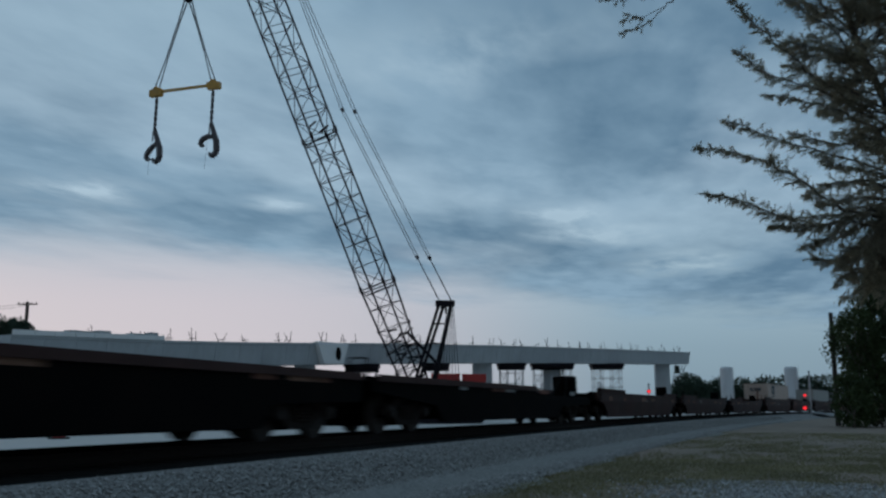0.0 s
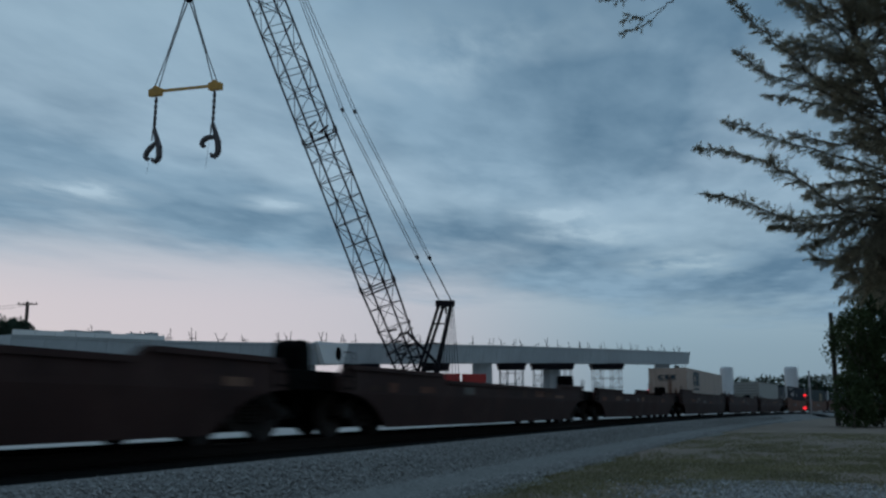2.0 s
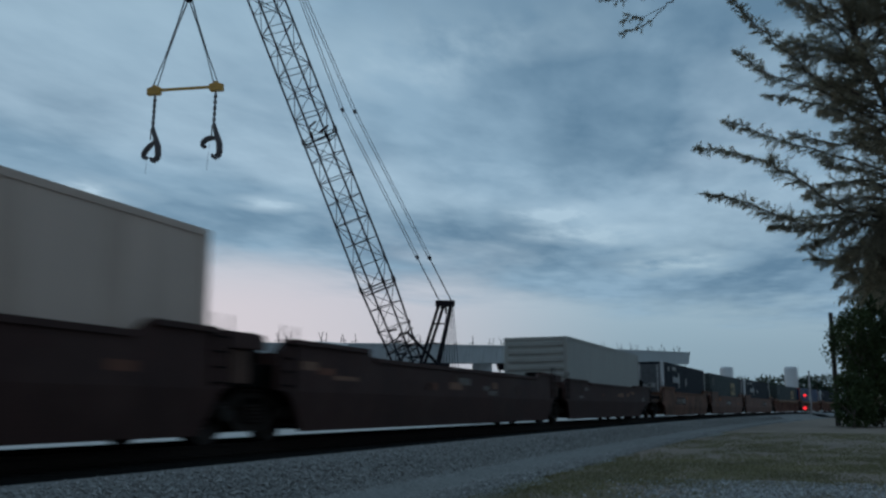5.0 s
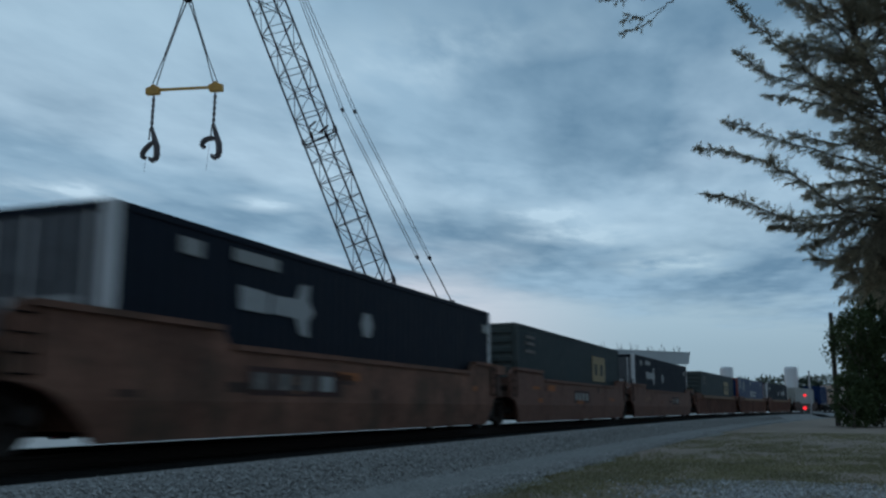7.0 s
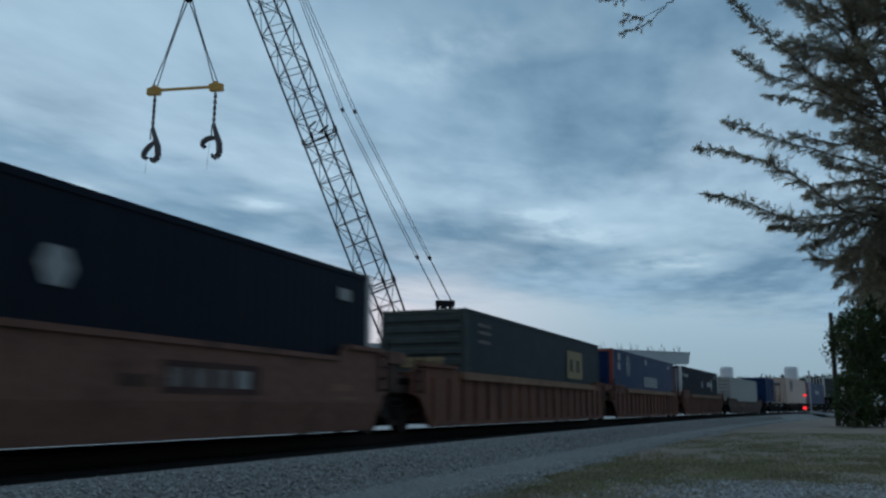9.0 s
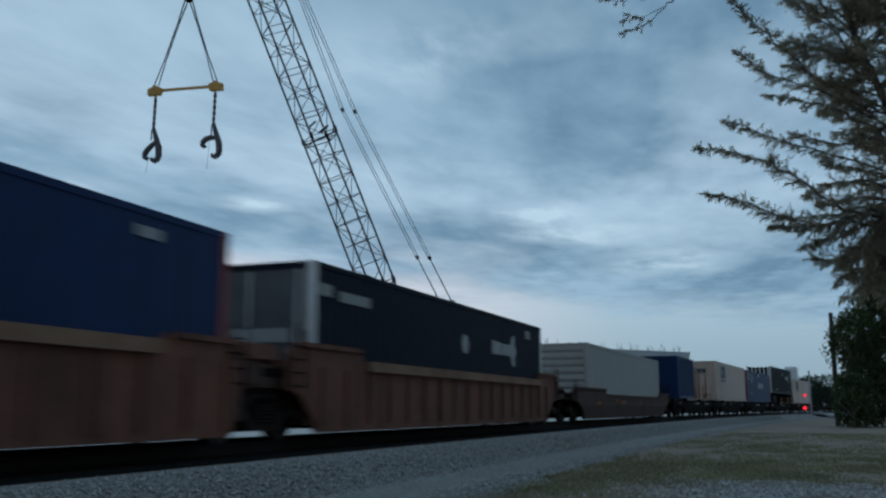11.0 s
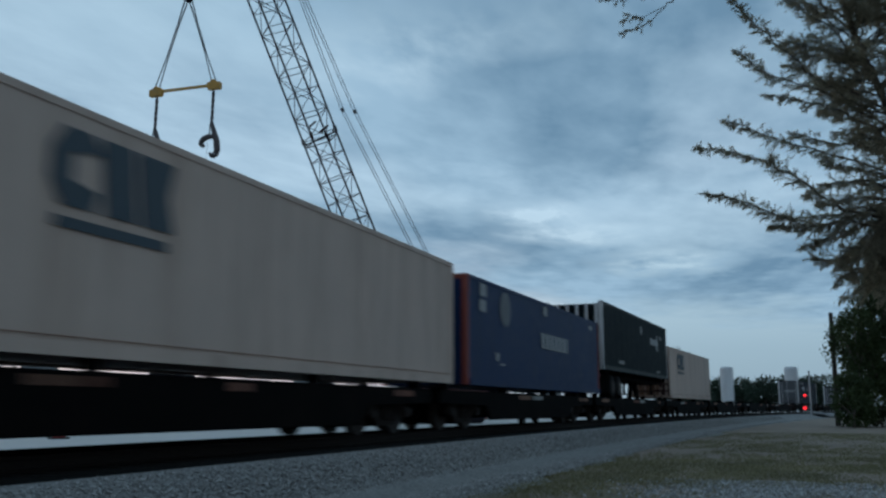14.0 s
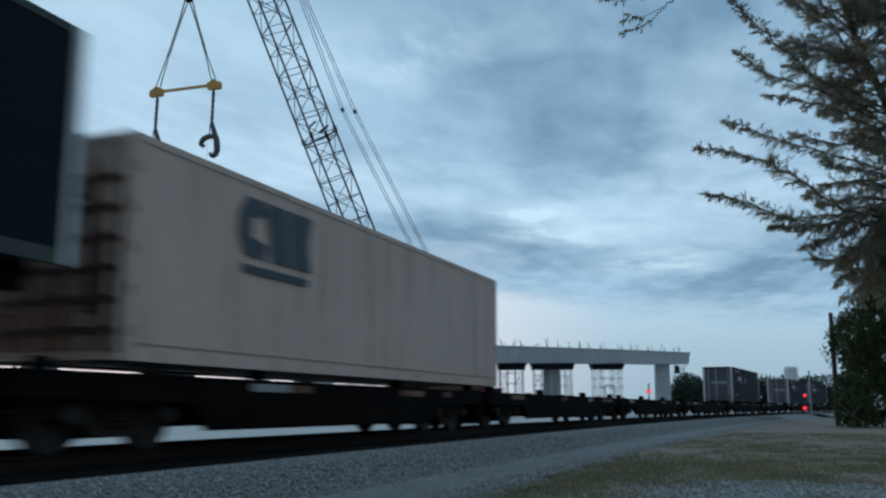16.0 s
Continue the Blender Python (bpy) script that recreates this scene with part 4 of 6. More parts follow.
def cloud_material():
    m = bpy.data.materials.new("dusk_cloud")
    m.use_nodes = True
    mk, ln = nodes_of(m.node_tree)
    tc = mk("ShaderNodeTexCoord")
    mp = mk("ShaderNodeMapping")
    mp.inputs["Rotation"].default_value = (0, 0, -YAW)
    mp.inputs["Location"].default_value = (3.1, 1.7, 0)
    mp.inputs["Scale"].default_value = (0.00105, 0.0019, 1)
    ln(tc.outputs["Object"], mp.inputs[0])
    n1 = mk("ShaderNodeTexNoise", Scale=1.0, Detail=6.0, Roughness=0.5, Distortion=0.15)
    n2 = mk("ShaderNodeTexNoise", Scale=1.7, Detail=5.0, Roughness=0.52, Distortion=0.1)
    ln(mp.outputs[0], n1.inputs[0])
    ln(mp.outputs[0], n2.inputs[0])
    # rim of the layer, nearer towards the sunset side
    rot = mk("ShaderNodeMapping")
    rot.inputs["Rotation"].default_value = (0, 0, -YAW)
    ln(tc.outputs["Object"], rot.inputs[0])
    sep = mk("ShaderNodeSeparateXYZ")
    ln(rot.outputs[0], sep.inputs[0])
    k = mk("ShaderNodeMath", op="MULTIPLY_ADD")      # forward + 0.75 * left
    ln(sep.outputs["Y"], k.inputs[0])
    k.inputs[1].default_value = 0.75
    ln(sep.outputs["X"], k.inputs[2])
    w = mk("ShaderNodeMath", op="MULTIPLY_ADD")
    ln(n2.outputs[0], w.inputs[0])
    w.inputs[1].default_value = 1500.0
    ln(k.outputs[0], w.inputs[2])
    fade = mk("ShaderNodeMapRange")
    fade.interpolation_type = "SMOOTHSTEP"
    fade.inputs[1].default_value, fade.inputs[2].default_value = 2520.0, 3450.0
    fade.inputs[3].default_value, fade.inputs[4].default_value = 1.0, 0.0
    ln(w.outputs[0], fade.inputs[0])
    al = mk("ShaderNodeMapRange")
    al.interpolation_type = "SMOOTHSTEP"
    al.inputs[1].default_value, al.inputs[2].default_value = 0.36, 0.56
    al.inputs[3].default_value, al.inputs[4].default_value = 0.48, 1.0
    ln(n1.outputs[0], al.inputs[0])
    # thin places in the layer, with ragged rims: place, half width, half depth
    wob = mk("ShaderNodeVectorMath", op="MULTIPLY_ADD")
    ln(n2.outputs["Color"], wob.inputs[0])
    wob.inputs[1].default_value = (240, 240, 0)
    ln(tc.outputs["Object"], wob.inputs[2])
    n3 = mk("ShaderNodeTexNoise", Scale=7.0, Detail=6.0, Roughness=0.56, Distortion=0.1)
    ln(mp.outputs[0], n3.inputs[0])
    rag = mk("ShaderNodeMapRange")
    rag.inputs[1].default_value, rag.inputs[2].default_value = 0.36, 0.62
    rag.inputs[3].default_value, rag.inputs[4].default_value = 0.1, -1.25
    ln(n3.outputs[0], rag.inputs[0])
    thin = al.outputs[0]
    for cx, cy, hw, hd in ((1006, 926, 75, 63), (1390, 307, 53, 65), (1578, 275, 74, 70), (1985, 192, 102, 105), (1175, 691, 50, 43), (699, 226, 75, 60)):
        g = mk("ShaderNodeMapping")
        g.vector_type = "TEXTURE"
        g.inputs["Location"].default_value = (cx + 120, cy + 120, 0)
        g.inputs["Rotation"].default_value = (0, 0, math.atan2(cy, cx))
        g.inputs["Scale"].default_value = (hd * 2.2, hw * 1.9, 1)
        ln(wob.outputs[0], g.inputs[0])
        sp = m.node_tree.nodes.new("ShaderNodeTexGradient")
        sp.gradient_type = "SPHERICAL"
        ln(g.outputs[0], sp.inputs[0])
        sub = mk("ShaderNodeMath", op="MULTIPLY_ADD")
        sub.use_clamp = True
        ln(sp.outputs["Fac"], sub.inputs[0])
        ln(rag.outputs[0], sub.inputs[1])
        ln(thin, sub.inputs[2])
        thin = sub.outputs[0]
    # heavy banks, darker and closed: place, half width, half depth
    heavy = None
    for cx, cy, hw, hd in BANKS:
        g = mk("ShaderNodeMapping")
        g.vector_type = "TEXTURE"
        g.inputs["Location"].default_value = (cx + 120, cy + 120, 0)
        g.inputs["Rotation"].default_value = (0, 0, math.atan2(cy, cx))
        g.inputs["Scale"].default_value = (hd, hw, 1)
        ln(wob.outputs[0], g.inputs[0])
        sp = m.node_tree.nodes.new("ShaderNodeTexGradient")
        sp.gradient_type = "SPHERICAL"
        ln(g.outputs[0], sp.inputs[0])
        if heavy is None:
            heavy = sp.outputs["Fac"]
        else:
            hx = mk("ShaderNodeMath", op="MAXIMUM")
            ln(heavy, hx.inputs[0])
            ln(sp.outputs["Fac"], hx.inputs[1])
            heavy = hx.outputs[0]
    close_ = mk("ShaderNodeMath", op="MULTIPLY_ADD")
    close_.use_clamp = True
    ln(heavy, close_.inputs[0])
    close_.inputs[1].default_value = 0.34
    puff = mk("ShaderNodeMath", op="MULTIPLY_ADD")
    ln(n3.outputs[0], puff.inputs[0])
    puff.inputs[1].default_value, puff.inputs[2].default_value = 0.4, -0.2
    lumps = mk("ShaderNodeMath", op="ADD")
    ln(puff.outputs[0], lumps.inputs[0])
    ln(thin, lumps.inputs[1])
    ln(lumps.outputs[0], close_.inputs[2])
    thin = close_.outputs[0]
    alpha = mk("ShaderNodeMath", op="MULTIPLY")
    ln(thin, alpha.inputs[0])
    ln(fade.outputs[0], alpha.inputs[1])
    ramp = m.node_tree.nodes.new("ShaderNodeValToRGB")
    ramp.color_ramp.elements[0].position, ramp.color_ramp.elements[0].color = 0.36, (0.24, 0.372, 0.492, 1)
    ramp.color_ramp.elements[1].position, ramp.color_ramp.elements[1].color = 0.66, (0.111, 0.205, 0.303, 1)
    tex = mk("ShaderNodeMath", op="MULTIPLY_ADD")
    ln(n3.outputs[0], tex.inputs[0])
    tex.inputs[1].default_value = 0.36
    part2 = mk("ShaderNodeMath", op="MULTIPLY_ADD")
    ln(n2.outputs[0], part2.inputs[0])
    part2.inputs[1].default_value, part2.inputs[2].default_value = 0.85, -0.105
    ln(part2.outputs[0], tex.inputs[2])
    deepen = mk("ShaderNodeMath", op="MULTIPLY_ADD")
    ln(heavy, deepen.inputs[0])
    deepen.inputs[1].default_value = 0.02
    ln(tex.outputs[0], deepen.inputs[2])
    ln(deepen.outputs[0], ramp.inputs[0])
    e = mk("ShaderNodeEmission", Strength=1.0)
    ln(ramp.outputs[0], e.inputs[0])
    tr = mk("ShaderNodeBsdfTransparent")
    mx = mk("ShaderNodeMixShader")
    ln(alpha.outputs[0], mx.inputs[0])
    ln(tr.outputs[0], mx.inputs[1])
    ln(e.outputs[0], mx.inputs[2])
    o = mk("ShaderNodeOutputMaterial")
    ln(mx.outputs[0], o.inputs[0])
    return m


bm = bmesh.new()
bm.faces.new([bm.verts.new((x, y, 0)) for x, y in ((-1500, -4200), (4600, -4200), (4600, 4200), (-1500, 4200))])
CLOUDS = structure("cloud_backdrop", bm, cloud_material(), "broken blue-grey evening cloud layer", "sky")
CLOUDS.matrix_basis = pose(0, 0, 300)

# ---------------------------------------------------------------- sleepers
bm = bmesh.new()
box_bm(bm, -0.115, 0.115, -1.3, 1.3, -0.17, 0.0)
TIE = finish(bm, "sleeper", M_TIE, 0.012)
BED = thing("sleeper_row", "dark creosoted timber sleepers in grey ballast", "railway track", kind="structure")
for i in range(250):
    s = 3 + 0.56 * i
    x, y, h = track(s, MID)
    t_ = part("sleeper", TIE, None, BED)
    t_.matrix_basis = pose(x, y + random.uniform(-0.04, 0.04), RAIL - 0.176, 0, 0, math.degrees(h) + random.uniform(-1, 1))

# ---------------------------------------------------------------- bridge under construction
BR = [(58.8, 58.3, 7.15), (72.6, 55.0, 7.55), (84.7, 51.0, 8.05), (103.2, 43.4, 8.98), (124.0, 35.5, 9.86), (160.0, 24.6, 11.2), (195.0, 15.96, 12.47)]


def along(u):
    """A point of the bridge's near edge, u from 0 to 1, and the way it runs there."""
    n = len(BR) - 1
    d = [0.0]
    for a, b in zip(BR, BR[1:]):
        d.append(d[-1] + math.hypot(b[0] - a[0], b[1] - a[1]))
    L = u * d[-1]
    for i in range(n):
        if L <= d[i + 1] or i == n - 1:
            f = (L - d[i]) / (d[i + 1] - d[i])
            p = Vector(BR[i]).lerp(Vector(BR[i + 1]), f)
            a, b = Vector(BR[max(i - 1, 0)] if f < 0.5 else BR[i]), Vector(BR[i + 1] if f < 0.5 else BR[min(i + 2, n)])
            w = (b - a)
            return p, Vector((w.x, w.y, 0)).normalized(), d[-1]


bridge = thing("bridge", "unfinished grey concrete bridge on piers and shoring", "bridge")
BL = along(1.0)[2]
NSEG = 46
for i in range(NSEG):
    bm = bmesh.new()
    st = []
    for u in (i / NSEG + 0.0001, (i + 1) / NSEG - 0.0001):
        p, w, _ = along(u)
        far = Vector((-w.y, w.x, 0))
        ring = []
        for o, z in ((0, 0), (0.0, -0.22), (0.10, -0.3), (0.42, -2.42), (4.6, -2.42), (5.0, -0.3), (5.1, 0)):
            q_ = p + far * o
            ring.append((q_.x, q_.y, p.z + z))
        st.append(ring)
    sweep_bm(bm, st)
    part("girder_segment", bm, M_CONCRETE, bridge)


def bridge_at(x_target):
    """The bridge's near edge at the place x metres along."""
    best = min((abs(along(k / 400)[0].x - x_target), k / 400) for k in range(401))
    return along(best[1])


# pale diaphragm block; a dark oval plate on the near face paints a hole's shade
p, w, _ = bridge_at(94.0)
rz = math.degrees(math.atan2(w.y, w.x))
bm = bmesh.new()
outer = [(-2.35, 0.0), (2.35, 0.0), (1.6, -2.42), (-1.3, -2.42)]
hole = [(0.75 + 0.42 * math.cos(k * math.tau / 16), -1.25 + 0.78 * math.sin(k * math.tau / 16)) for k in range(16)]
prism_bm(bm, outer, -0.5, 0.35)
blk = part("diaphragm_block", bm, M_CONC_LIGHT, bridge, "pale fresh concrete block with a dark plate for its oval hole", bevel=0.03)
blk.matrix_basis = pose(p.x, p.y, p.z + 0.02, 0, 0, rz)
bm = bmesh.new()
prism_bm(bm, hole, -0.52, -0.5)
hp = part("opening", bm, M_DARK, bridge, "dark oval plate standing for a shaded hole")
hp.matrix_basis = pose(p.x, p.y, p.z + 0.02, 0, 0, rz)

# parapet on the finished part
for k in range(8):
    p, w, _ = along(0.001 + k * 0.0135)
    p2, _, _ = along(0.001 + (k + 1) * 0.0135 - 0.0005)
    l = (p2 - p).length
    bm = bmesh.new()
    prism_bm(bm, [(0, 0), (0, 0.42), (l, 0.42), (l, 0)], -0.12, 0.14)
    ob = part("parapet", bm, M_CONC_LIGHT, bridge)
    ob.matrix_basis = pose(p.x, p.y, p.z + 0.004, 0, -math.degrees(math.atan2(p2.z - p.z, l)), math.degrees(math.atan2(w.y, w.x)))
# parcels of formwork and bars on the deck
rng = random.Random(5)
for k in range(40):
    u = 0.04 + 0.95 * k / 40 + rng.uniform(-0.008, 0.008)
    p, w, _ = along(u)
    far = Vector((-w.y, w.x, 0))
    bm = bmesh.new()
    base = p + far * rng.uniform(0.2, 1.6)
    for j in range(rng.choice((1, 2, 2, 3))):
        a = base + w * rng.uniform(-0.5, 0.5)
        b = a + Vector((rng.uniform(-0.7, 0.7), rng.uniform(-0.4, 0.4), rng.uniform(0.6, 1.35)))
        rod_bm(bm, a, b, 0.035, 5)
    rod_bm(bm, base - w * 0.5 + Vector((0, 0, 0.2)), base + w * 0.5 + Vector((0, 0, 0.35)), 0.03, 5)
    part("starter_bar", bm, M_CRANE, bridge)
for u, l, g in ((0.04, 2.2, 0.62), (0.06, 1.2, 0.7), (0.085, 1.6, 0.6), (0.10, 0.8, 0.75)):
    p, w, _ = along(u)
    ob = boxp("formwork_panel", bridge, M_CONCRETE, 0, l, 0.3, 1.4, 0, g)
    ob.matrix_basis = pose(p.x, p.y, p.z, 0, 0, math.degrees(math.atan2(w.y, w.x)))


def pier(x, wid, dep=1.6):
    p, w, _ = bridge_at(x)
    far = Vector((-w.y, w.x, 0))
    c = p + far * 2.2
    bm = bmesh.new()
    out = [(-wid / 2, 0), (wid / 2, 0), (wid / 2 * 0.92, p.z - 2.42), (-wid / 2 * 0.92, p.z - 2.42)]
    prism_bm(bm, out, -dep / 2, dep / 2)
    ob = part("pier", bm, M_CONCRETE, bridge, bevel=0.05)
    ob.matrix_basis = pose(c.x, c.y, 0, 0, 0, math.degrees(math.atan2(RGT[1], RGT[0])))
    ob = boxp("bearing", bridge, M_DARK, -wid / 2 * 0.7, wid / 2 * 0.7, -0.6, 0.6, p.z - 2.62, p.z - 2.40)
    ob.matrix_basis = pose(c.x, c.y, 0, 0, 0, math.degrees(math.atan2(RGT[1], RGT[0])))


for x, wd in ((63.0, 2.6), (92.5, 2.4), (122.5, 2.9), (140.5, 2.6), (184.5, 2.9)):
    pier(x, wd)

def shoring(x, wid, name="shoring_tower"):
    p, w, _ = bridge_at(x)
    far = Vector((-w.y, w.x, 0))
    c = p + far * 1.6
    H = p.z - 2.42
    t = thing(name, "steel shoring tower with dark beams under the bridge", "scaffold", pose(c.x, c.y, 0, 0, 0, math.degrees(math.atan2(RGT[1], RGT[0]))), group="shoring under the bridge")
    bm = bmesh.new()
    box_bm(bm, -wid / 2 - 0.25, wid / 2 + 0.25, -1.8, 1.8, H - 0.42, H - 0.02)
    box_bm(bm, -wid / 2 - 0.1, wid / 2 + 0.1, -1.5, 1.5, H - 0.95, H - 0.42)
    part("cap_beam", bm, M_CRANE, t, bevel=0.02)
    n = 4
    for k in range(n):
        lx = -wid / 2 + 0.15 + k * (wid - 0.3) / (n - 1)
        for y in (-1.2, 1.2):
            rodp("leg", t, M_ALU, (lx, y, 0), (lx, y, H - 0.95), 0.06, 6)
    for k in range(n - 1):
        xa, xb = -wid / 2 + 0.15 + k * (wid - 0.3) / (n - 1), -wid / 2 + 0.15 + (k + 1) * (wid - 0.3) / (n - 1)
        z = 0.2
        while z + 1.5 < H - 0.9:
            for y in (-1.2, 1.2):
                if k != 1:
                    rodp("brace", t, M_ALU, (xa, y, z), (xb, y, z + 1.5), 0.03, 5)
                    rodp("brace", t, M_ALU, (xb, y, z), (xa, y, z + 1.5), 0.03, 5)
                rodp("ledger", t, M_ALU, (xa, y, z + 1.5), (xb, y, z + 1.5), 0.035, 5)
            z += 1.5
    return t


for x, wd in ((100.0, 3.6), (112.5, 3.2), (128.5, 3.6), (138.0, 4.2), (142.8, 3.0), (157.5, 5.0), (76.0, 3.5), (86.0, 3.0)):
    shoring(x, wd)


def skip(m, l, g, label):
    c = thing("site_container", label, "container", m, group="red boxes on the building site")
    boxp("body", c, M_RED, -l / 2, l / 2, -1.2, 1.2, 0.12, g, bevel=0.03)
    for x in (-l / 2, l / 2):
        for y in (-1.22, 1.22):
            boxp("corner_post", c, M_RED, x - 0.08, x + 0.08, y - 0.06, y + 0.06, 0, g + 0.03)
    for k in range(5):
        x = -l / 2 + 0.3 + k * (l - 0.6) / 4
        boxp("rib", c, M_RED, x - 0.05, x + 0.05, -1.25, -1.202, 0.2, g - 0.1)


facing = math.degrees(math.atan2(RGT[1], RGT[0]))
v = ahead(104, 0.3)
skip(pose(v.x, v.y, 0, 0, 0, facing), 3.0, 5.0, "tall red steel site container on the sand")
v = ahead(105, 3.5)
skip(pose(v.x, v.y, 0, 0, 0, facing), 2.5, 5.0, "tall red steel site container on the sand")
for f, r, l, g in ((98, -9.0, 6.0, 3.0), (101, -13.5, 3.0, 4.3), (100, -4.0, 4.0, 3.4)):
    v = ahead(f, r)
    c = thing("site_cabin", "pale site cabin under the bridge", "cabin", pose(v.x, v.y, 0, 0, 0, facing), group="site cabins")
    boxp("wall", c, M_TANK, -l / 2, l / 2, -1.2, 1.2, 0.15, g, bevel=0.02)
    boxp("roof", c, M_CONCRETE, -l / 2 - 0.1, l / 2 + 0.1, -1.3, 1.3, g, g + 0.12)
    boxp("door", c, M_DARK, -0.45, 0.45, -1.23, -1.2, 0.2, min(g - 0.3, 2.2))
# red barrel beside the far rail
v = ahead(38, -15.55)
c = thing("traffic_barrel", "red plastic traffic barrel on the sand", "barrel", pose(v.x, v.y, 0.02))
bm = bmesh.new()
rod_bm(bm, (0, 0, 0), (0, 0, 0.7), 0.26, 14, 0.2)
part("drum", bm, M_RED, c)
bm = bmesh.new()
rod_bm(bm, (0, 0, 0), (0, 0, 0.06), 0.42, 14)
part("base", bm, M_BLACK, c)

# leaning access ladder and sheeting at the open end
p, w, _ = along(0.975)
c = thing("access_scaffold", "broken steel access frame hanging at the bridge end", "scaffold", pose(p.x, p.y, 0, 0, 0, facing))
for k in range(4):
    rodp("frame_tube", c, M_CRANE, (-1.6 + 0.7 * k, 1.0, p.z - 2.5), (-2.6 + 0.5 * k, 1.0, p.z - 7.0 + 0.6 * k), 0.07, 5)
for k in range(5):
    rodp("frame_tube", c, M_CRANE, (-2.3, 1.0, p.z - 3.2 - 0.8 * k), (0.2 - 0.2 * k, 1.0, p.z - 3.6 - 0.7 * k), 0.06, 5)
boxp("sheeting", c, M_LEAF_DARK, -1.9, -0.9, 0.98, 1.02, p.z - 4.2, p.z - 2.7)
# ---------------------------------------------------------------- crane
FOOT, TIP = Vector((68.7, 26.6, 2.6)), Vector((54.3, 40.9, 49.0))
crane = thing("crawler_crane", "dark lattice-boom crawler crane beside the bridge", "crane", pose(0, 0, 0))
AX = (TIP - FOOT).normalized()
WD = Vector((-AX.y, AX.x, 0)).normalized()
UP = AX.cross(WD).normalized()
BLEN = (TIP - FOOT).length
HALF = 1.05


def boom_half(d):
    if d < 3.0:
        return 0.75 + (HALF - 0.75) * d / 3.0
    return HALF


def boom_pt(d, i):
    h = boom_half(d)
    sx, sy = ((-1, -1), (1, -1), (1, 1), (-1, 1))[i]
    return FOOT + AX * d + WD * (h * sx) + UP * (h * sy)


sections = [0.0, 9.0, 21.6, 34.2, BLEN]
for a, b in zip(sections, sections[1:]):
    for i in range(4):
        rodp("boom_chord", crane, M_CRANE, boom_pt(a, i), boom_pt(b, i), 0.082, 8)
    n = max(2, round((b - a) / 1.8))
    step = (b - a) / n
    bm = bmesh.new()
    for k in range(n):
        d0, d1 = a + k * step, a + (k + 1) * step
        for i in range(4):
            j = (i + 1) % 4
            rod_bm(bm, boom_pt(d0, i), boom_pt(d0, j), 0.036, 5)
            if (k + i) % 2:
                rod_bm(bm, boom_pt(d0, i), boom_pt(d1, j), 0.032, 5)
            else:
                rod_bm(bm, boom_pt(d0, j), boom_pt(d1, i), 0.032, 5)
    tagged(part("boom_lacing", bm, M_CRANE, crane), kind="stuff")
    # pin plates where the sections join
    for i in range(4):
        c_ = boom_pt(b, i)
        ob = boxp("joint_plate", crane, M_CRANE, -0.1, 0.1, -0.1, 0.1, -0.25, 0.25)
        ob.matrix_basis = Matrix.Translation(c_) @ AX.to_track_quat("Z", "Y").to_matrix().to_4x4()
    bm = bmesh.new()
    for i in range(4):
        rod_bm(bm, boom_pt(b - 0.5, i), boom_pt(b - 0.5, (i + 1) % 4), 0.045, 6)
    rod_bm(bm, boom_pt(b - 0.45, 0) + AX * 0.2, boom_pt(b - 0.45, 2) + AX * 0.2, 0.05, 6)
    part("splice_frame", bm, M_CRANE, crane)
# inner ladder and work platforms
for d in (4.6, 3.6, 2.6, 22.0):
    bm = bmesh.new()
    o = FOOT + AX * d
    rod_bm(bm, o - WD * 0.9 + UP * 0.6, o + WD * 0.9 + UP * 0.6, 0.10, 6)
    rod_bm(bm, o - WD * 0.8 - UP * 0.2 + AX * 0.6, o + WD * 0.8 - UP * 0.2 + AX * 0.6, 0.08, 6)
    part("rope_guide", bm, M_CRANE, crane)
for k in range(6):
    d = 0.4 + 0.75 * k
    bm = bmesh.new()
    rod_bm(bm, boom_pt(d, 0), boom_pt(d + 0.7, 2), 0.05, 5)
    rod_bm(bm, boom_pt(d, 1), boom_pt(d + 0.7, 3), 0.05, 5)
    part("foot_brace", bm, M_CRANE, crane)
# boom head with sheaves
bm = bmesh.new()
for k in range(5):
    o = TIP + WD * (-0.6 + 0.3 * k)
    rod_bm(bm, o - WD * 0.05, o + WD * 0.05, 0.5, 16)
part("head_sheave", bm, M_CRANE, crane)
# mast (gantry) behind the boom, legs splayed
MT = Vector((71.65, 25.35, 9.7))
side = Vector((RGT[0], RGT[1], 0))
deep = Vector((FWD[0], FWD[1], 0))
legs = [(MT - side * 0.55 - deep * 0.4, Vector((70.4, 28.1, 3.2)) + side * 0.45), (MT - side * 0.15 + deep * 0.4, Vector((71.5, 28.2, 3.2)) + side * 0.45), (MT + side * 0.45 - deep * 0.4, Vector((70.6, 26.6, 3.2)) + side * 0.45), (MT + side * 0.5 + deep * 0.4, Vector((72.0, 26.9, 3.2)) + side * 0.45)]
for a, b in legs:
    rodp("mast_leg", crane, M_CRANE, b, a, 0.13, 8)
for f in (0.25, 0.5, 0.75):
    a, b = legs[0][0].lerp(legs[0][1], f), legs[2][0].lerp(legs[2][1], f)
    rodp("mast_brace", crane, M_CRANE, a, b, 0.07, 6)
    a, b = legs[0][0].lerp(legs[0][1], f), legs[1][0].lerp(legs[1][1], f)
    rodp("mast_brace", crane, M_CRANE, a, b, 0.06, 6)
ob = boxp("mast_head", crane, M_CRANE, -0.85, 0.75, -0.45, 0.45, -0.15, 0.32, "dark sheave block on the mast", bevel=0.05)
ob.matrix_basis = pose(MT.x, MT.y, MT.z, 0, 0, facing)
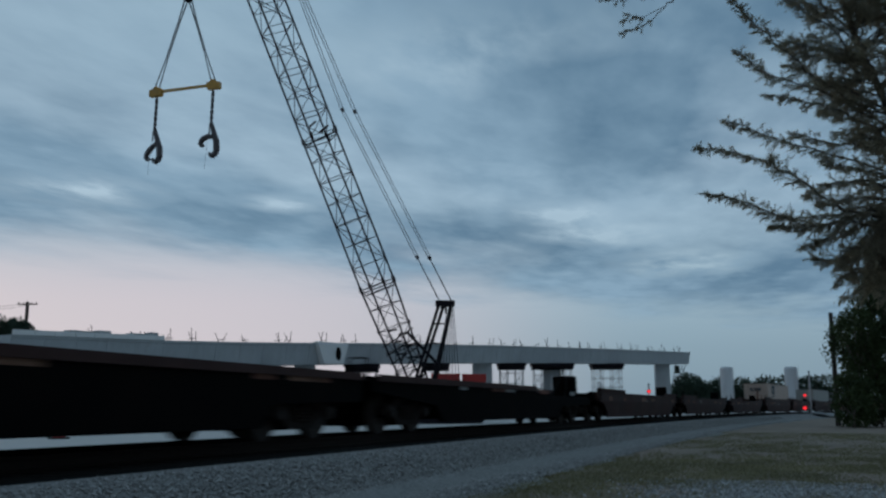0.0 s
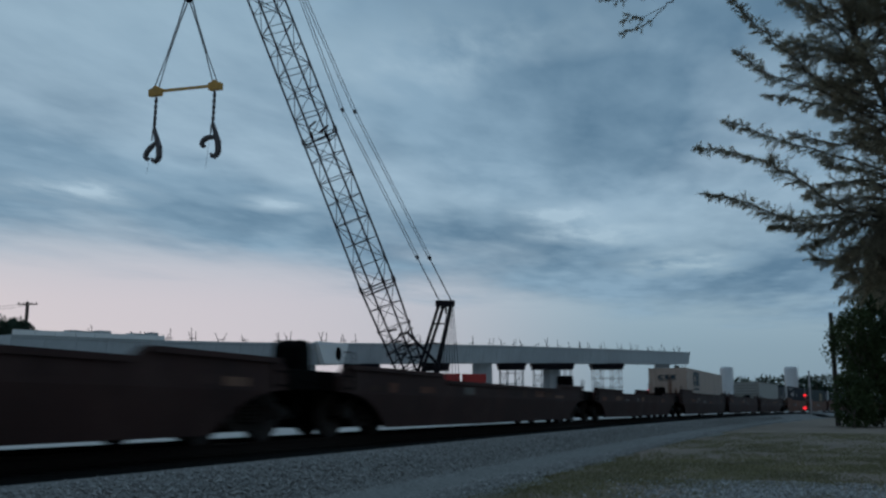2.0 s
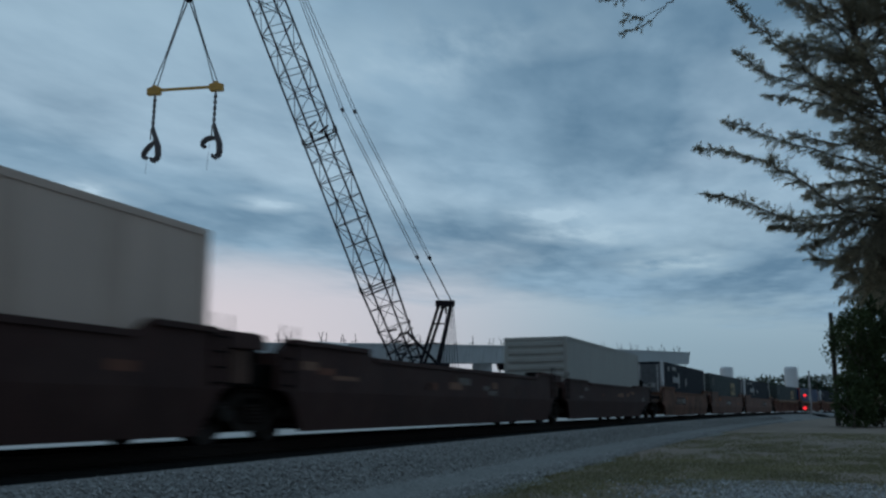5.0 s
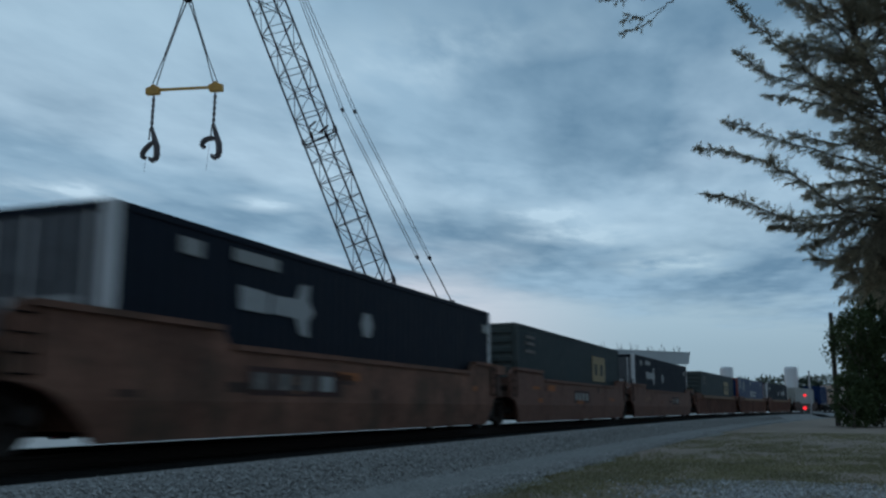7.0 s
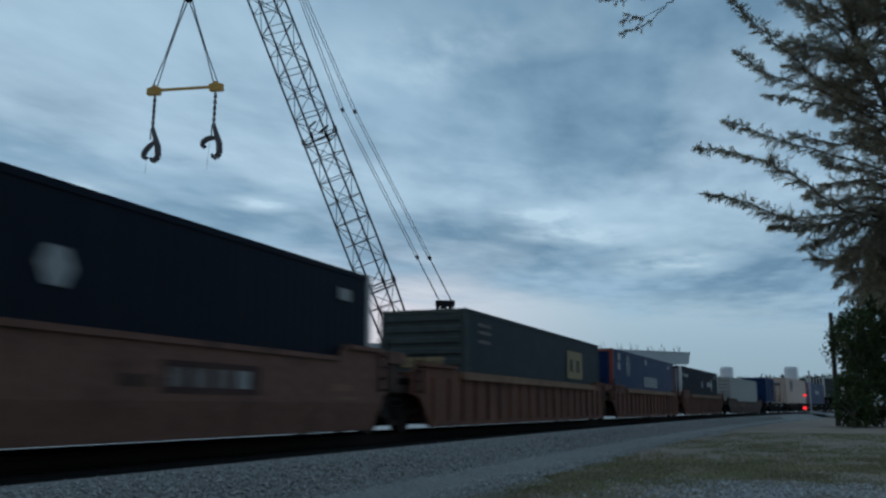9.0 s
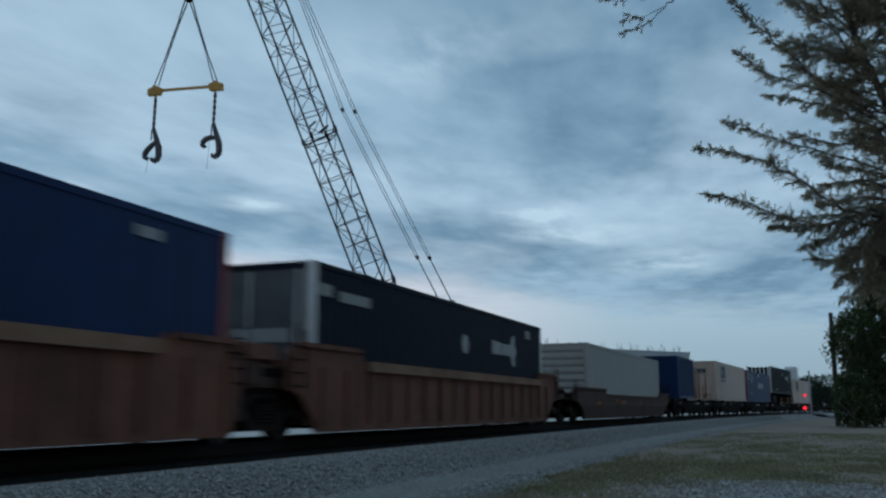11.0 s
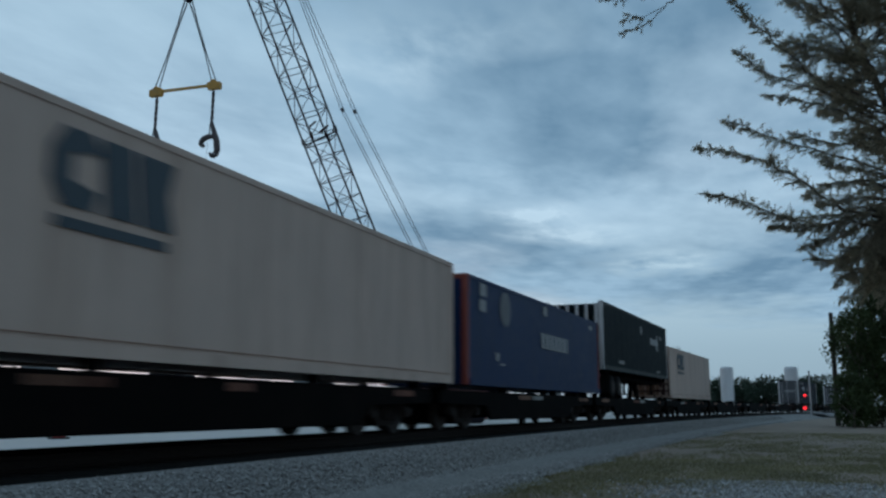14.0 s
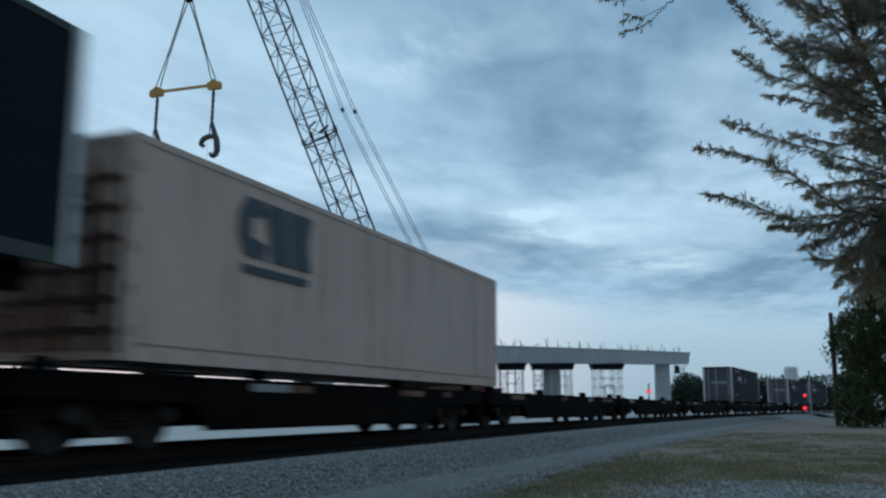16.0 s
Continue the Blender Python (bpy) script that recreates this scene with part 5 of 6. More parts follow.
for k in range(3):
    o = MT + side * (-0.35 + 0.35 * k) - Vector((0, 0, 0.35))
    rodp("mast_sheave", crane, M_CRANE, o - side * 0.08, o + side * 0.08, 0.42, 14)
# backstay ropes down from the mast head to the machine house
for k in range(7):
    a = MT + side * (0.1 + 0.09 * k) - Vector((0, 0, 0.3))
    b = Vector((73.5, 25.4, 3.2)) + side * (-1.2 + 0.3 * k)
    rodp("reeving_rope", crane, M_CABLE, a, b, 0.026, 4)
rodp("back_brace", crane, M_CRANE, Vector((66.87, 26.83, 7.06)), Vector((69.55, 25.27, 4.70)), 0.12, 6)
# pendants from mast head to boom tip, in two pairs
PEND = {-1: Vector((54.92, 40.98, 49.5)) - side * 0.6, 1: Vector((54.54, 39.07, 48.8)) - side * 0.6}
for sgn in (-1, 1):
    a, b = MT + side * (sgn * 0.5) + Vector((0, 0, 0.25)), PEND[sgn]
    knee = a.lerp(b, 0.385) + side * (-0.05 if sgn < 0 else -0.25)
    low = a.lerp(knee, 0.235)
    tip = b + side * (3.2 if sgn < 0 else 1.2)
    for e_ in (-0.11, 0.11):
        rodp("pendant", crane, M_CABLE, low + side * e_, knee + side * e_, 0.03, 5)
        rodp("pendant", crane, M_CABLE, knee + side * e_, tip + side * e_, 0.03, 5)
    rodp("pendant", crane, M_CABLE, a, low, 0.045, 6)
    for c_ in (low, knee):
        ob = boxp("pendant_link", crane, M_CRANE, -0.2, 0.2, -0.08, 0.08, -0.16, 0.16, bevel=0.03)
        ob.matrix_basis = Matrix.Translation(c_) @ (b - a).to_track_quat("Z", "Y").to_matrix().to_4x4()
# machine house and tracks
hm = pose(71.5, 26.4, 0, 0, 0, math.degrees(math.atan2(AX.y, AX.x)))
for nm, mt, bx in (("machine_house", M_CRANE_RED, (-4.5, 1.2, -1.5, 1.5, 1.35, 3.3)), ("cab", M_CRANE, (0.9, 2.4, -1.75, -0.6, 1.4, 3.3)), ("counterweight", M_CRANE, (-5.6, -4.5, -1.6, 1.6, 1.3, 2.9)), ("turntable", M_CRANE, (-1.5, 1.5, -1.3, 1.3, 0.95, 1.35))):
    ob = boxp(nm, crane, mt, *bx, bevel=0.06)
    ob.matrix_basis = hm
for sy in (-1, 1):
    bm = bmesh.new()
    prism_bm(bm, [(-3.6, 0.45), (-3.2, 0.02), (3.2, 0.02), (3.6, 0.45), (3.2, 0.95), (-3.2, 0.95)], sy * 2.0 - 0.45, sy * 2.0 + 0.45)
    ob = part("crawler_track", bm, M_CRANE, crane, bevel=0.03)
    ob.matrix_basis = hm

# ---------------------------------------------------------------- spreader beam on the hook
AP = Vector((54.77, 39.9, 31.45))      # where the slings meet
BEAM_L, BEAM_R = Vector((-2.36, 0, -6.95)), Vector((2.16, 0, -6.95))
spreader = thing("spreader_beam", "yellow lifting beam with slings and two girder hooks", "lifting beam", pose(AP.x, AP.y, AP.z, 0, 0, 0))
bm = bmesh.new()
rod_bm(bm, BEAM_L, BEAM_R, 0.115, 12)
part("beam", bm, M_SPREAD, spreader)
for sx, shift in ((-1, -0.15), (1, -0.04)):
    bm = bmesh.new()
    out = [(sx * 1.78, -6.76), (sx * 2.1, -6.74), (sx * 2.16, -6.56), (sx * 2.4, -6.56), (sx * 2.48, -6.74), (sx * 2.84, -6.8), (sx * 2.84, -7.3), (sx * 1.86, -7.3), (sx * 1.8, -7.1)]
    prism_bm(bm, [(a + shift, b) for a, b in out], -0.2, 0.2)
    part("end_plate", bm, M_SPREAD, spreader, bevel=0.03)
    for d in (-1, 1):
        a, b = Vector((sx * 0.16, 0, 0.0)), Vector((sx * 2.25 + shift, 0, -6.6))
        bm = bmesh.new()
        legs = [a.lerp(b, f) + Vector((d * o, d * 0.05, 0)) for f, o in ((0.0, 0.11), (0.26, 0.035), (0.66, 0.035), (1.0, 0.15))]
        for (p, q), r in zip(zip(legs, legs[1:]), (0.05, 0.045, 0.04)):
            rod_bm(bm, p, q, r, 6)
        part("sling", bm, M_CABLE, spreader)
    # shackles, hanging chain
    bm = bmesh.new()
    z = -7.36
    k = 0
    while z > -9.75:
        d = 0.07 if k % 2 else 0.0
        xc = sx * 2.26 + shift - 0.02 * k / 2
        box_bm(bm, xc - 0.04 - d, xc + 0.04 + d, -0.12 + d, 0.12 - d, z - 0.26, z)
        z -= 0.22
        k += 1
    part("hanger_chain", bm, M_HOOK, spreader)
# hook block at the slings' meeting point and the hoist ropes above it
bm = bmesh.new()
prism_bm(bm, [(-0.22, -0.1), (0.22, -0.1), (0.4, 0.5), (0.35, 1.4), (-0.35, 1.4), (-0.4, 0.5)], -0.25, 0.25)
part("hook_block", bm, M_CRANE, spreader, bevel=0.04)
for k in range(4):
    rodp("hoist_rope", spreader, M_CABLE, (-0.3 + 0.2 * k, 0, 1.3), (-0.3 + 0.2 * k, 0, 17.4), 0.02, 5)


def clamp_hook(sx, splay):
    """A pair of forged tongs: a long straight jaw and a shorter curled one, with a tag line."""
    h = thing("girder_hook", "heavy dark forged girder hook on a chain", "hook", group="hooks under the beam")
    bm = bmesh.new()
    def jaw(pts, r):
        for (a, ra), (b, rb) in zip(zip(pts, r), zip(pts[1:], r[1:])):
            rod_bm(bm, Vector(a) * 1.12, Vector(b) * 1.12, ra * 1.02, 10, rb * 1.02)
    jaw([(0, 0, 0.25), (0.22, 0, -0.5), (0.42, 0, -1.1), (0.46, 0, -1.75), (0.28, 0, -2.02), (0.06, 0, -2.0), (-0.05, 0, -1.8)], [0.12, 0.19, 0.23, 0.23, 0.21, 0.16, 0.09])
    part("long_jaw", bm, M_HOOK, h)
    bm = bmesh.new()
    if splay:
        jaw([(0.3, 0, -0.75), (-0.2, 0, -0.72), (-0.55, 0, -0.85), (-0.72, 0, -1.1), (-0.62, 0, -1.32), (-0.42, 0, -1.3)], [0.13, 0.2, 0.21, 0.19, 0.15, 0.08])
    else:
        jaw([(0.25, 0, -0.7), (-0.1, 0, -1.0), (-0.42, 0, -1.35), (-0.55, 0, -1.65), (-0.42, 0, -1.85), (-0.2, 0, -1.82)], [0.13, 0.2, 0.21, 0.19, 0.15, 0.08])
    part("curled_jaw", bm, M_HOOK, h)
    bm = bmesh.new()
    rod_bm(bm, (-0.12, 0, 0.1), (-0.14, 0, -0.7), 0.05, 6)
    rod_bm(bm, (-0.14, 0, 0.1), (0.1, 0, 0.15), 0.06, 6)
    part("link_rod", bm, M_HOOK, h)
    rodp("tag_line", h, M_CABLE, (-0.25, 0, -1.2), (-0.4, 0, -3.2), 0.012, 4)
    return h


hook_a = clamp_hook(-1, False)
hook_b = clamp_hook(1, True)

# ---------------------------------------------------------------- crossing signal, poles, tanks
def signal(v, hgt, lamps, label, gate=True):
    s = thing("crossing_signal", label, "signal", pose(v.x, v.y, 0, 0, 0, facing))
    rodp("mast", s, M_ALU, (0, 0, 0), (0, 0, hgt), 0.10, 10)
    boxp("foot", s, M_ALU, -0.3, 0.3, -0.3, 0.3, 0, 0.25, bevel=0.03)
    rodp("cap", s, M_BLACK, (0, 0, hgt), (0, 0, hgt + 0.12), 0.14, 10)
    for dx, z, r in lamps:
        bm = bmesh.new()
        rod_bm(bm, (dx, -0.06, z), (dx, -0.02, z), r * 1.3, 20)
        ob = part("backing_disc", bm, M_BLACK, s)
        bm = bmesh.new()
        rod_bm(bm, (dx, -0.12, z), (dx, -0.065, z), r, 18)
        part("red_lamp", bm, M_SIGNAL, s, "lit red lamp")
        bm = bmesh.new()
        rod_bm(bm, (0, 0, z), (dx, -0.01, z), 0.04, 6)
        part("lamp_arm", bm, M_ALU, s)
    return s


signal(ahead(118, 46.5), 5.75, [(-0.72, 2.85, 0.17), (-0.8, 1.25, 0.21)], "railway crossing signal mast with lit red lamps")
signal(ahead(112, 24.75), 4.0, [(0.0, 3.22, 0.2)], "railway crossing signal with one lit red lamp")


def utility_pole(v, hgt, arms, label, r=0.14):
    p_ = thing("utility_pole", label, "pole", pose(v.x, v.y, 0, 0, 0, facing))
    bm = bmesh.new()
    rod_bm(bm, (0, 0, 0), (0, 0, hgt), r * 1.25, 10, r)
    part("pole", bm, M_POLE, p_)
    for z, l in arms:
        boxp("cross_arm", p_, M_POLE, -l / 2, l / 2, -0.07, 0.07, hgt - z - 0.1, hgt - z + 0.06)
        for x in (-l / 2 + 0.15, -l / 5, l / 5, l / 2 - 0.15):
            rodp("insulator", p_, M_POLE, (x, 0, hgt - z + 0.06), (x, 0, hgt - z + 0.3), 0.05, 8)
    return p_


utility_pole(ahead(66, 27.86), 8.0, [], "short dark timber pole beside the bushes", 0.15)
utility_pole(ahead(120, -54.4), 14.95, [(0.3, 2.6)], "timber power pole with one cross-arm", 0.22)
bm = bmesh.new()
a0, a1 = ahead(120, -54.4, 14.7), ahead(118, -72, 13.6)
for dx in (-1.1, 1.1):
    pr = None
    for k in range(9):
        f = k / 8
        q_ = a0.lerp(a1, f) + Vector((0, 0, -1.3 * 4 * f * (1 - f) * 0.5)) + side * dx
        if pr is not None:
            rod_bm(bm, pr, q_, 0.02, 4)
        pr = q_
tagged(new("power_line", finish(bm, "power_line", M_CABLE)), "thin dark power lines from the pole", "cable")


def tank(v, hgt, r, z0):
    t = thing("storage_tank", "tall white cylindrical storage tank", "tank", pose(v.x, v.y, 0), group="white tanks beyond the crossing")
    bm = bmesh.new()
    n = 20
    prof = [(r, z0), (r, hgt - 0.5), (r * 0.92, hgt - 0.2), (r * 0.6, hgt - 0.03), (0.02, hgt)]
    st = [[(a * math.cos(k * math.tau / n), a * math.sin(k * math.tau / n), z) for k in range(n)] for a, z in prof]
    sweep_bm(bm, st)
    part("shell", bm, M_TANK, t)
    for k in range(4):
        a = (k + 0.5) * math.tau / 4
        rodp("leg", t, M_TANK, (r * 0.8 * math.cos(a), r * 0.8 * math.sin(a), 0), (r * 0.8 * math.cos(a), r * 0.8 * math.sin(a), z0 + 0.1), 0.15, 6)
    bm = bmesh.new()
    for dx in (-0.22, 0.22):
        rod_bm(bm, (dx, -r - 0.12, 1), (dx, -r - 0.12, hgt), 0.03, 5)
    for k in range(int(hgt)):
        rod_bm(bm, (-0.22, -r - 0.12, 1 + k * 0.9), (0.22, -r - 0.12, 1 + k * 0.9), 0.02, 5)
    part("ladder", bm, M_ALU, t)


tank(ahead(190, 58.0), 9.6, 1.25, 2.6)
tank(ahead(170, 63.7), 8.75, 1.15, 2.2)

# road over the track at the crossing
bm = bmesh.new()
st = []
for k in range(9):
    s = 131 + k * 1.2
    row = []
    for off, z in ((-26, 0.03), (-8, 0.06), (-2.2, 0.5), (-0.8, 0.685), (3.4, 0.685), (5, 0.5), (12, 0.06), (40, 0.03)):
        x, y, _ = track(s, off)
        row.append((x, y, z))
    st.append(row)
sweep_bm(bm, st, closed=False)
structure("crossing_road", bm, M_ROAD, "pale worn asphalt road over the track", "road")


# ---------------------------------------------------------------- plants
def raw(name, verts, faces, material):
    me = bpy.data.meshes.new(name)
    me.from_pydata(verts, [], faces)
    me.materials.append(material)
    me.update()
    return me


def needle_spray(V, F, a, b, rng, n, length, width=0.0075):
    """Fine needles along the twig from a to b, swept forwards and drooping."""
    d = b - a
    ax = d.normalized()
    for k in range(n):
        p = a + d * (k + rng.random()) / n
        w = ax * 0.85 + Vector((rng.gauss(0, 0.42), rng.gauss(0, 0.42), rng.gauss(-0.3, 0.4)))
        w = w.normalized() * length * rng.uniform(0.5, 1.25)
        s_ = w.cross(Vector((rng.gauss(0, 1), rng.gauss(0, 1), rng.gauss(0, 1)))).normalized() * width
        i = len(V)
        V += [p - s_, p + s_, p + w]
        F.append((i, i + 1, i + 2))


def bough_along(owner, V, F, pts, rng, r, twigs, reach, needles=24, bare=0.1, leaf=0.125):
    """A tapering bough through the given points, with tufted side twigs that shorten towards its tip."""
    bm = bmesh.new()
    line = [pts[0]]
    for a, b in zip(pts, pts[1:]):
        for f in (0.34, 0.67, 1.0):
            line.append(a.lerp(b, f) + Vector((rng.gauss(0, 0.03), rng.gauss(0, 0.05), rng.gauss(0, 0.025))))
    n = len(line) - 1
    for k in range(n):
        rod_bm(bm, line[k], line[k + 1], r * (1 - 0.88 * k / n), 5, r * (1 - 0.88 * (k + 1) / n))
    for k in range(twigs):
        f = bare + (1 - bare) * ((k + rng.random()) / twigs) ** 0.85
        i = min(int(f * n), n - 1)
        p = line[i].lerp(line[i + 1], f * n - i)
        ax = (line[i + 1] - line[i]).normalized()
        l = reach * (1.1 - 0.72 * f) * rng.uniform(0.45, 1.15)
        o = (ax * rng.uniform(0.55, 1.0) + Vector((rng.gauss(0, 0.4), rng.gauss(0, 0.55), rng.gauss(-0.1, 0.34)))).normalized()
        e = p + o * l + Vector((0, 0, -0.12 * l))
        rod_bm(bm, p, e, 0.008, 3, 0.003)
        needle_spray(V, F, p.lerp(e, 0.3), e, rng, needles, leaf)
        for j in range(2 if l > 0.45 else 1):
            g = p.lerp(e, rng.uniform(0.3, 0.8))
            o2 = (o + Vector((rng.gauss(0, 0.5), rng.gauss(0, 0.5), rng.gauss(-0.2, 0.4)))).normalized()
            needle_spray(V, F, g, g + o2 * l * 0.5, rng, int(needles * 0.7), leaf)
    needle_spray(V, F, line[-2], line[-1] + (line[-1] - line[-2]) * 0.5, rng, needles, leaf)
    part("bough", bm, M_BARK, owner)


def casuarina():
    rng = random.Random(11)
    t = thing("casuarina_tree", "tall wispy needle-leaved tree with drooping sprays", "tree")
    spine = [(17.3, 0.0), (16.6, 3.0), (15.7, 6.0), (14.8, 9.0), (14.0, 11.3), (13.45, 12.7), (13.0, 14.4), (12.5, 17.0), (12.2, 20.5)]

    def trunk_at(z):
        for (r0, z0), (r1, z1) in zip(spine, spine[1:]):
            if z <= z1:
                f = (z - z0) / (z1 - z0)
                return ahead(28.2, r0 + (r1 - r0) * f, z)
        return ahead(28.2, *spine[-1])
    bm = bmesh.new()
    for k in range(20):
        f0, f1 = k / 20, (k + 1) / 20
        rod_bm(bm, trunk_at(20.5 * f0), trunk_at(20.5 * f1), 0.24 * (1 - 0.9 * f0), 9, 0.24 * (1 - 0.9 * f1))
    part("trunk", bm, M_BARK, t)
    V, F = [], []
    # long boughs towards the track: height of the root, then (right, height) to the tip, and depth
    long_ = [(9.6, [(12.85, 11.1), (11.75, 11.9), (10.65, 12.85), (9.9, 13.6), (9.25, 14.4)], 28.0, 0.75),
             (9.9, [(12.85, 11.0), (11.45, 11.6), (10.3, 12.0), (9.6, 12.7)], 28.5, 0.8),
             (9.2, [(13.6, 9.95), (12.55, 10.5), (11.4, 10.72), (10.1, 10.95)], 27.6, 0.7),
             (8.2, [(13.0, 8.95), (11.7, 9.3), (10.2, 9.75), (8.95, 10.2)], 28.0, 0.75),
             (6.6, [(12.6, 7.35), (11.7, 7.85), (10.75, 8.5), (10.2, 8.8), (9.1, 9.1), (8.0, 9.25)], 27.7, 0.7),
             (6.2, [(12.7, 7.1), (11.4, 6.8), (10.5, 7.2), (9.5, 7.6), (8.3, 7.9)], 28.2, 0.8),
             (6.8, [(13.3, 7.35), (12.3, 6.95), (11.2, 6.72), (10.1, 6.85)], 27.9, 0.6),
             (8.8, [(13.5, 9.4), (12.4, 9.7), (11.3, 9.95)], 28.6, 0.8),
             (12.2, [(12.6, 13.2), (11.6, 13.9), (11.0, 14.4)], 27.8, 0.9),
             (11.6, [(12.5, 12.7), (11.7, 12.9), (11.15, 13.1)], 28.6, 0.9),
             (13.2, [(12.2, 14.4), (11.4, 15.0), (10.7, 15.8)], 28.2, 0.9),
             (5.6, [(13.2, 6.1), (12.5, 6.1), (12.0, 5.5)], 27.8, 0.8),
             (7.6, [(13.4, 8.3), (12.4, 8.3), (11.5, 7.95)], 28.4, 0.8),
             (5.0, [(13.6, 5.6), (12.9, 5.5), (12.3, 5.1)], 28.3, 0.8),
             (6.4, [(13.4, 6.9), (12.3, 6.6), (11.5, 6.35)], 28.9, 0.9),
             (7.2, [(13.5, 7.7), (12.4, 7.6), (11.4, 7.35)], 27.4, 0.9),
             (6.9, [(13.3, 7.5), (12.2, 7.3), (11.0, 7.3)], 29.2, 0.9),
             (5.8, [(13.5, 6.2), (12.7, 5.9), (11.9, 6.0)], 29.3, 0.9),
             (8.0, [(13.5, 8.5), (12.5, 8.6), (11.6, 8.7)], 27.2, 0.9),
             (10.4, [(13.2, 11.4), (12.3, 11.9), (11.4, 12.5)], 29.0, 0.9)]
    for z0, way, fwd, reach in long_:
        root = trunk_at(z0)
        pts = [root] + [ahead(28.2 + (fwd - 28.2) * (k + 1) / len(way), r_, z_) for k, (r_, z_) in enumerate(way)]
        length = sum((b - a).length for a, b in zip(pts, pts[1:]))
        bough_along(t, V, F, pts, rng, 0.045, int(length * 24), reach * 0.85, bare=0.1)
    # shorter boughs all round the trunk
    for k in range(170):
        z0 = 4.8 + 12.0 * (k + rng.random()) / 170
        an = rng.uniform(0, math.tau)
        reach = rng.uniform(1.2, 2.7) * (1 - 0.3 * max(0, z0 - 12) / 8)
        a = trunk_at(z0)
        rise = rng.uniform(0.3, 1.5)
        d = side * math.cos(an) + deep * math.sin(an)
        pts = [a, a + d * reach * 0.5 + Vector((0, 0, rise * 0.6)), a + d * reach + Vector((0, 0, rise))]
        bough_along(t, V, F, pts, rng, 0.035, int(reach * 20), 0.8, bare=0.12)
    # low skirts that hang down over the shrub
    for k in range(44):
        z0 = rng.uniform(5.2, 9.0)
        a = trunk_at(z0)
        e = ahead(rng.uniform(27.0, 29.6), rng.uniform(12.2, 14.6), rng.uniform(4.4, 6.6))
        bough_along(t, V, F, [a, a.lerp(e, 0.55) + Vector((0, 0, 0.5)), e], rng, 0.03, 30, 0.9, bare=0.25)
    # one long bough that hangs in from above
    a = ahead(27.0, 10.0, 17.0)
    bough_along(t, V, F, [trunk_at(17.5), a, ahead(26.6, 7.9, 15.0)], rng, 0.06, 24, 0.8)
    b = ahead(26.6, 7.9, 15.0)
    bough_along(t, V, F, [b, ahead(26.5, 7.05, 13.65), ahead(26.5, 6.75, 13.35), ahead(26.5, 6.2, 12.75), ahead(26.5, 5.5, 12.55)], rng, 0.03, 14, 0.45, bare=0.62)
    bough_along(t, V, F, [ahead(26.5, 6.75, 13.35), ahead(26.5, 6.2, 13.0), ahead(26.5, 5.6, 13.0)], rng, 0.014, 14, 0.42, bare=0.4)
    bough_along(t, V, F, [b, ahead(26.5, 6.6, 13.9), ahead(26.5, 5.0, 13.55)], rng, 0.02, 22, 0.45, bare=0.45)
    ob = part("foliage", raw("foliage", V, F, M_NEEDLE), None, t, "grey-green needle sprays")
    tagged(ob, kind="stuff")


def leafy(name, label, category, centres, count, size, material, seed, trunk=None, group="", kind=""):
    """Many small leaves round uneven lobes. centres: (place, radius, flattening)."""
    rng = random.Random(seed)
    t = thing(name, label, category, group=group, kind=kind)
    tot = sum(c[1] ** 2 for c in centres)
    V, F = [], []
    for c, r, fl in centres:
        n = int(count * r * r / tot)
        knobs = [(Vector((rng.gauss(0, 1), rng.gauss(0, 1), rng.gauss(0, 1))).normalized(), rng.uniform(0.72, 1.12)) for _ in range(26)]
        for _ in range(n):
            kd, kr = rng.choice(knobs)
            d = (kd + Vector((rng.gauss(0, 0.3), rng.gauss(0, 0.3), rng.gauss(0, 0.3)))).normalized()
            p = c + Vector((d.x, d.y, d.z * fl)) * r * kr * rng.uniform(0.55, 1.0) ** 0.5
            if p.z < 0.05:
                continue
            u = Vector((rng.gauss(0, 1), rng.gauss(0, 1), rng.gauss(0, 1))).normalized()
            w = u.cross(Vector((rng.gauss(0, 1), rng.gauss(0, 1), rng.gauss(0, 1)))).normalized()
            s_ = size * rng.uniform(0.6, 1.3)
            i = len(V)
            V += [p - u * s_, p - w * s_ * 0.45, p + u * s_, p + w * s_ * 0.45]
            F.append((i, i + 1, i + 2, i + 3))
    ob = part("crown", raw("crown", V, F, material), None, t)
    tagged(ob, kind="stuff")
    bm = bmesh.new()
    for c, r, fl in centres:
        g = Vector((c.x + rng.gauss(0, 0.3), c.y + rng.gauss(0, 0.3), 0))
        rod_bm(bm, g, c, 0.05 + 0.03 * r, 7, 0.03)
        for k in range(5):
            d = Vector((rng.gauss(0, 1), rng.gauss(0, 1), abs(rng.gauss(0, 0.7)))).normalized()
            rod_bm(bm, g.lerp(c, 0.6), c + Vector((d.x, d.y, d.z * fl)) * r * 0.8, 0.03 + 0.012 * r, 5, 0.01)
    part("trunk", bm, M_BARK, t)
    return t


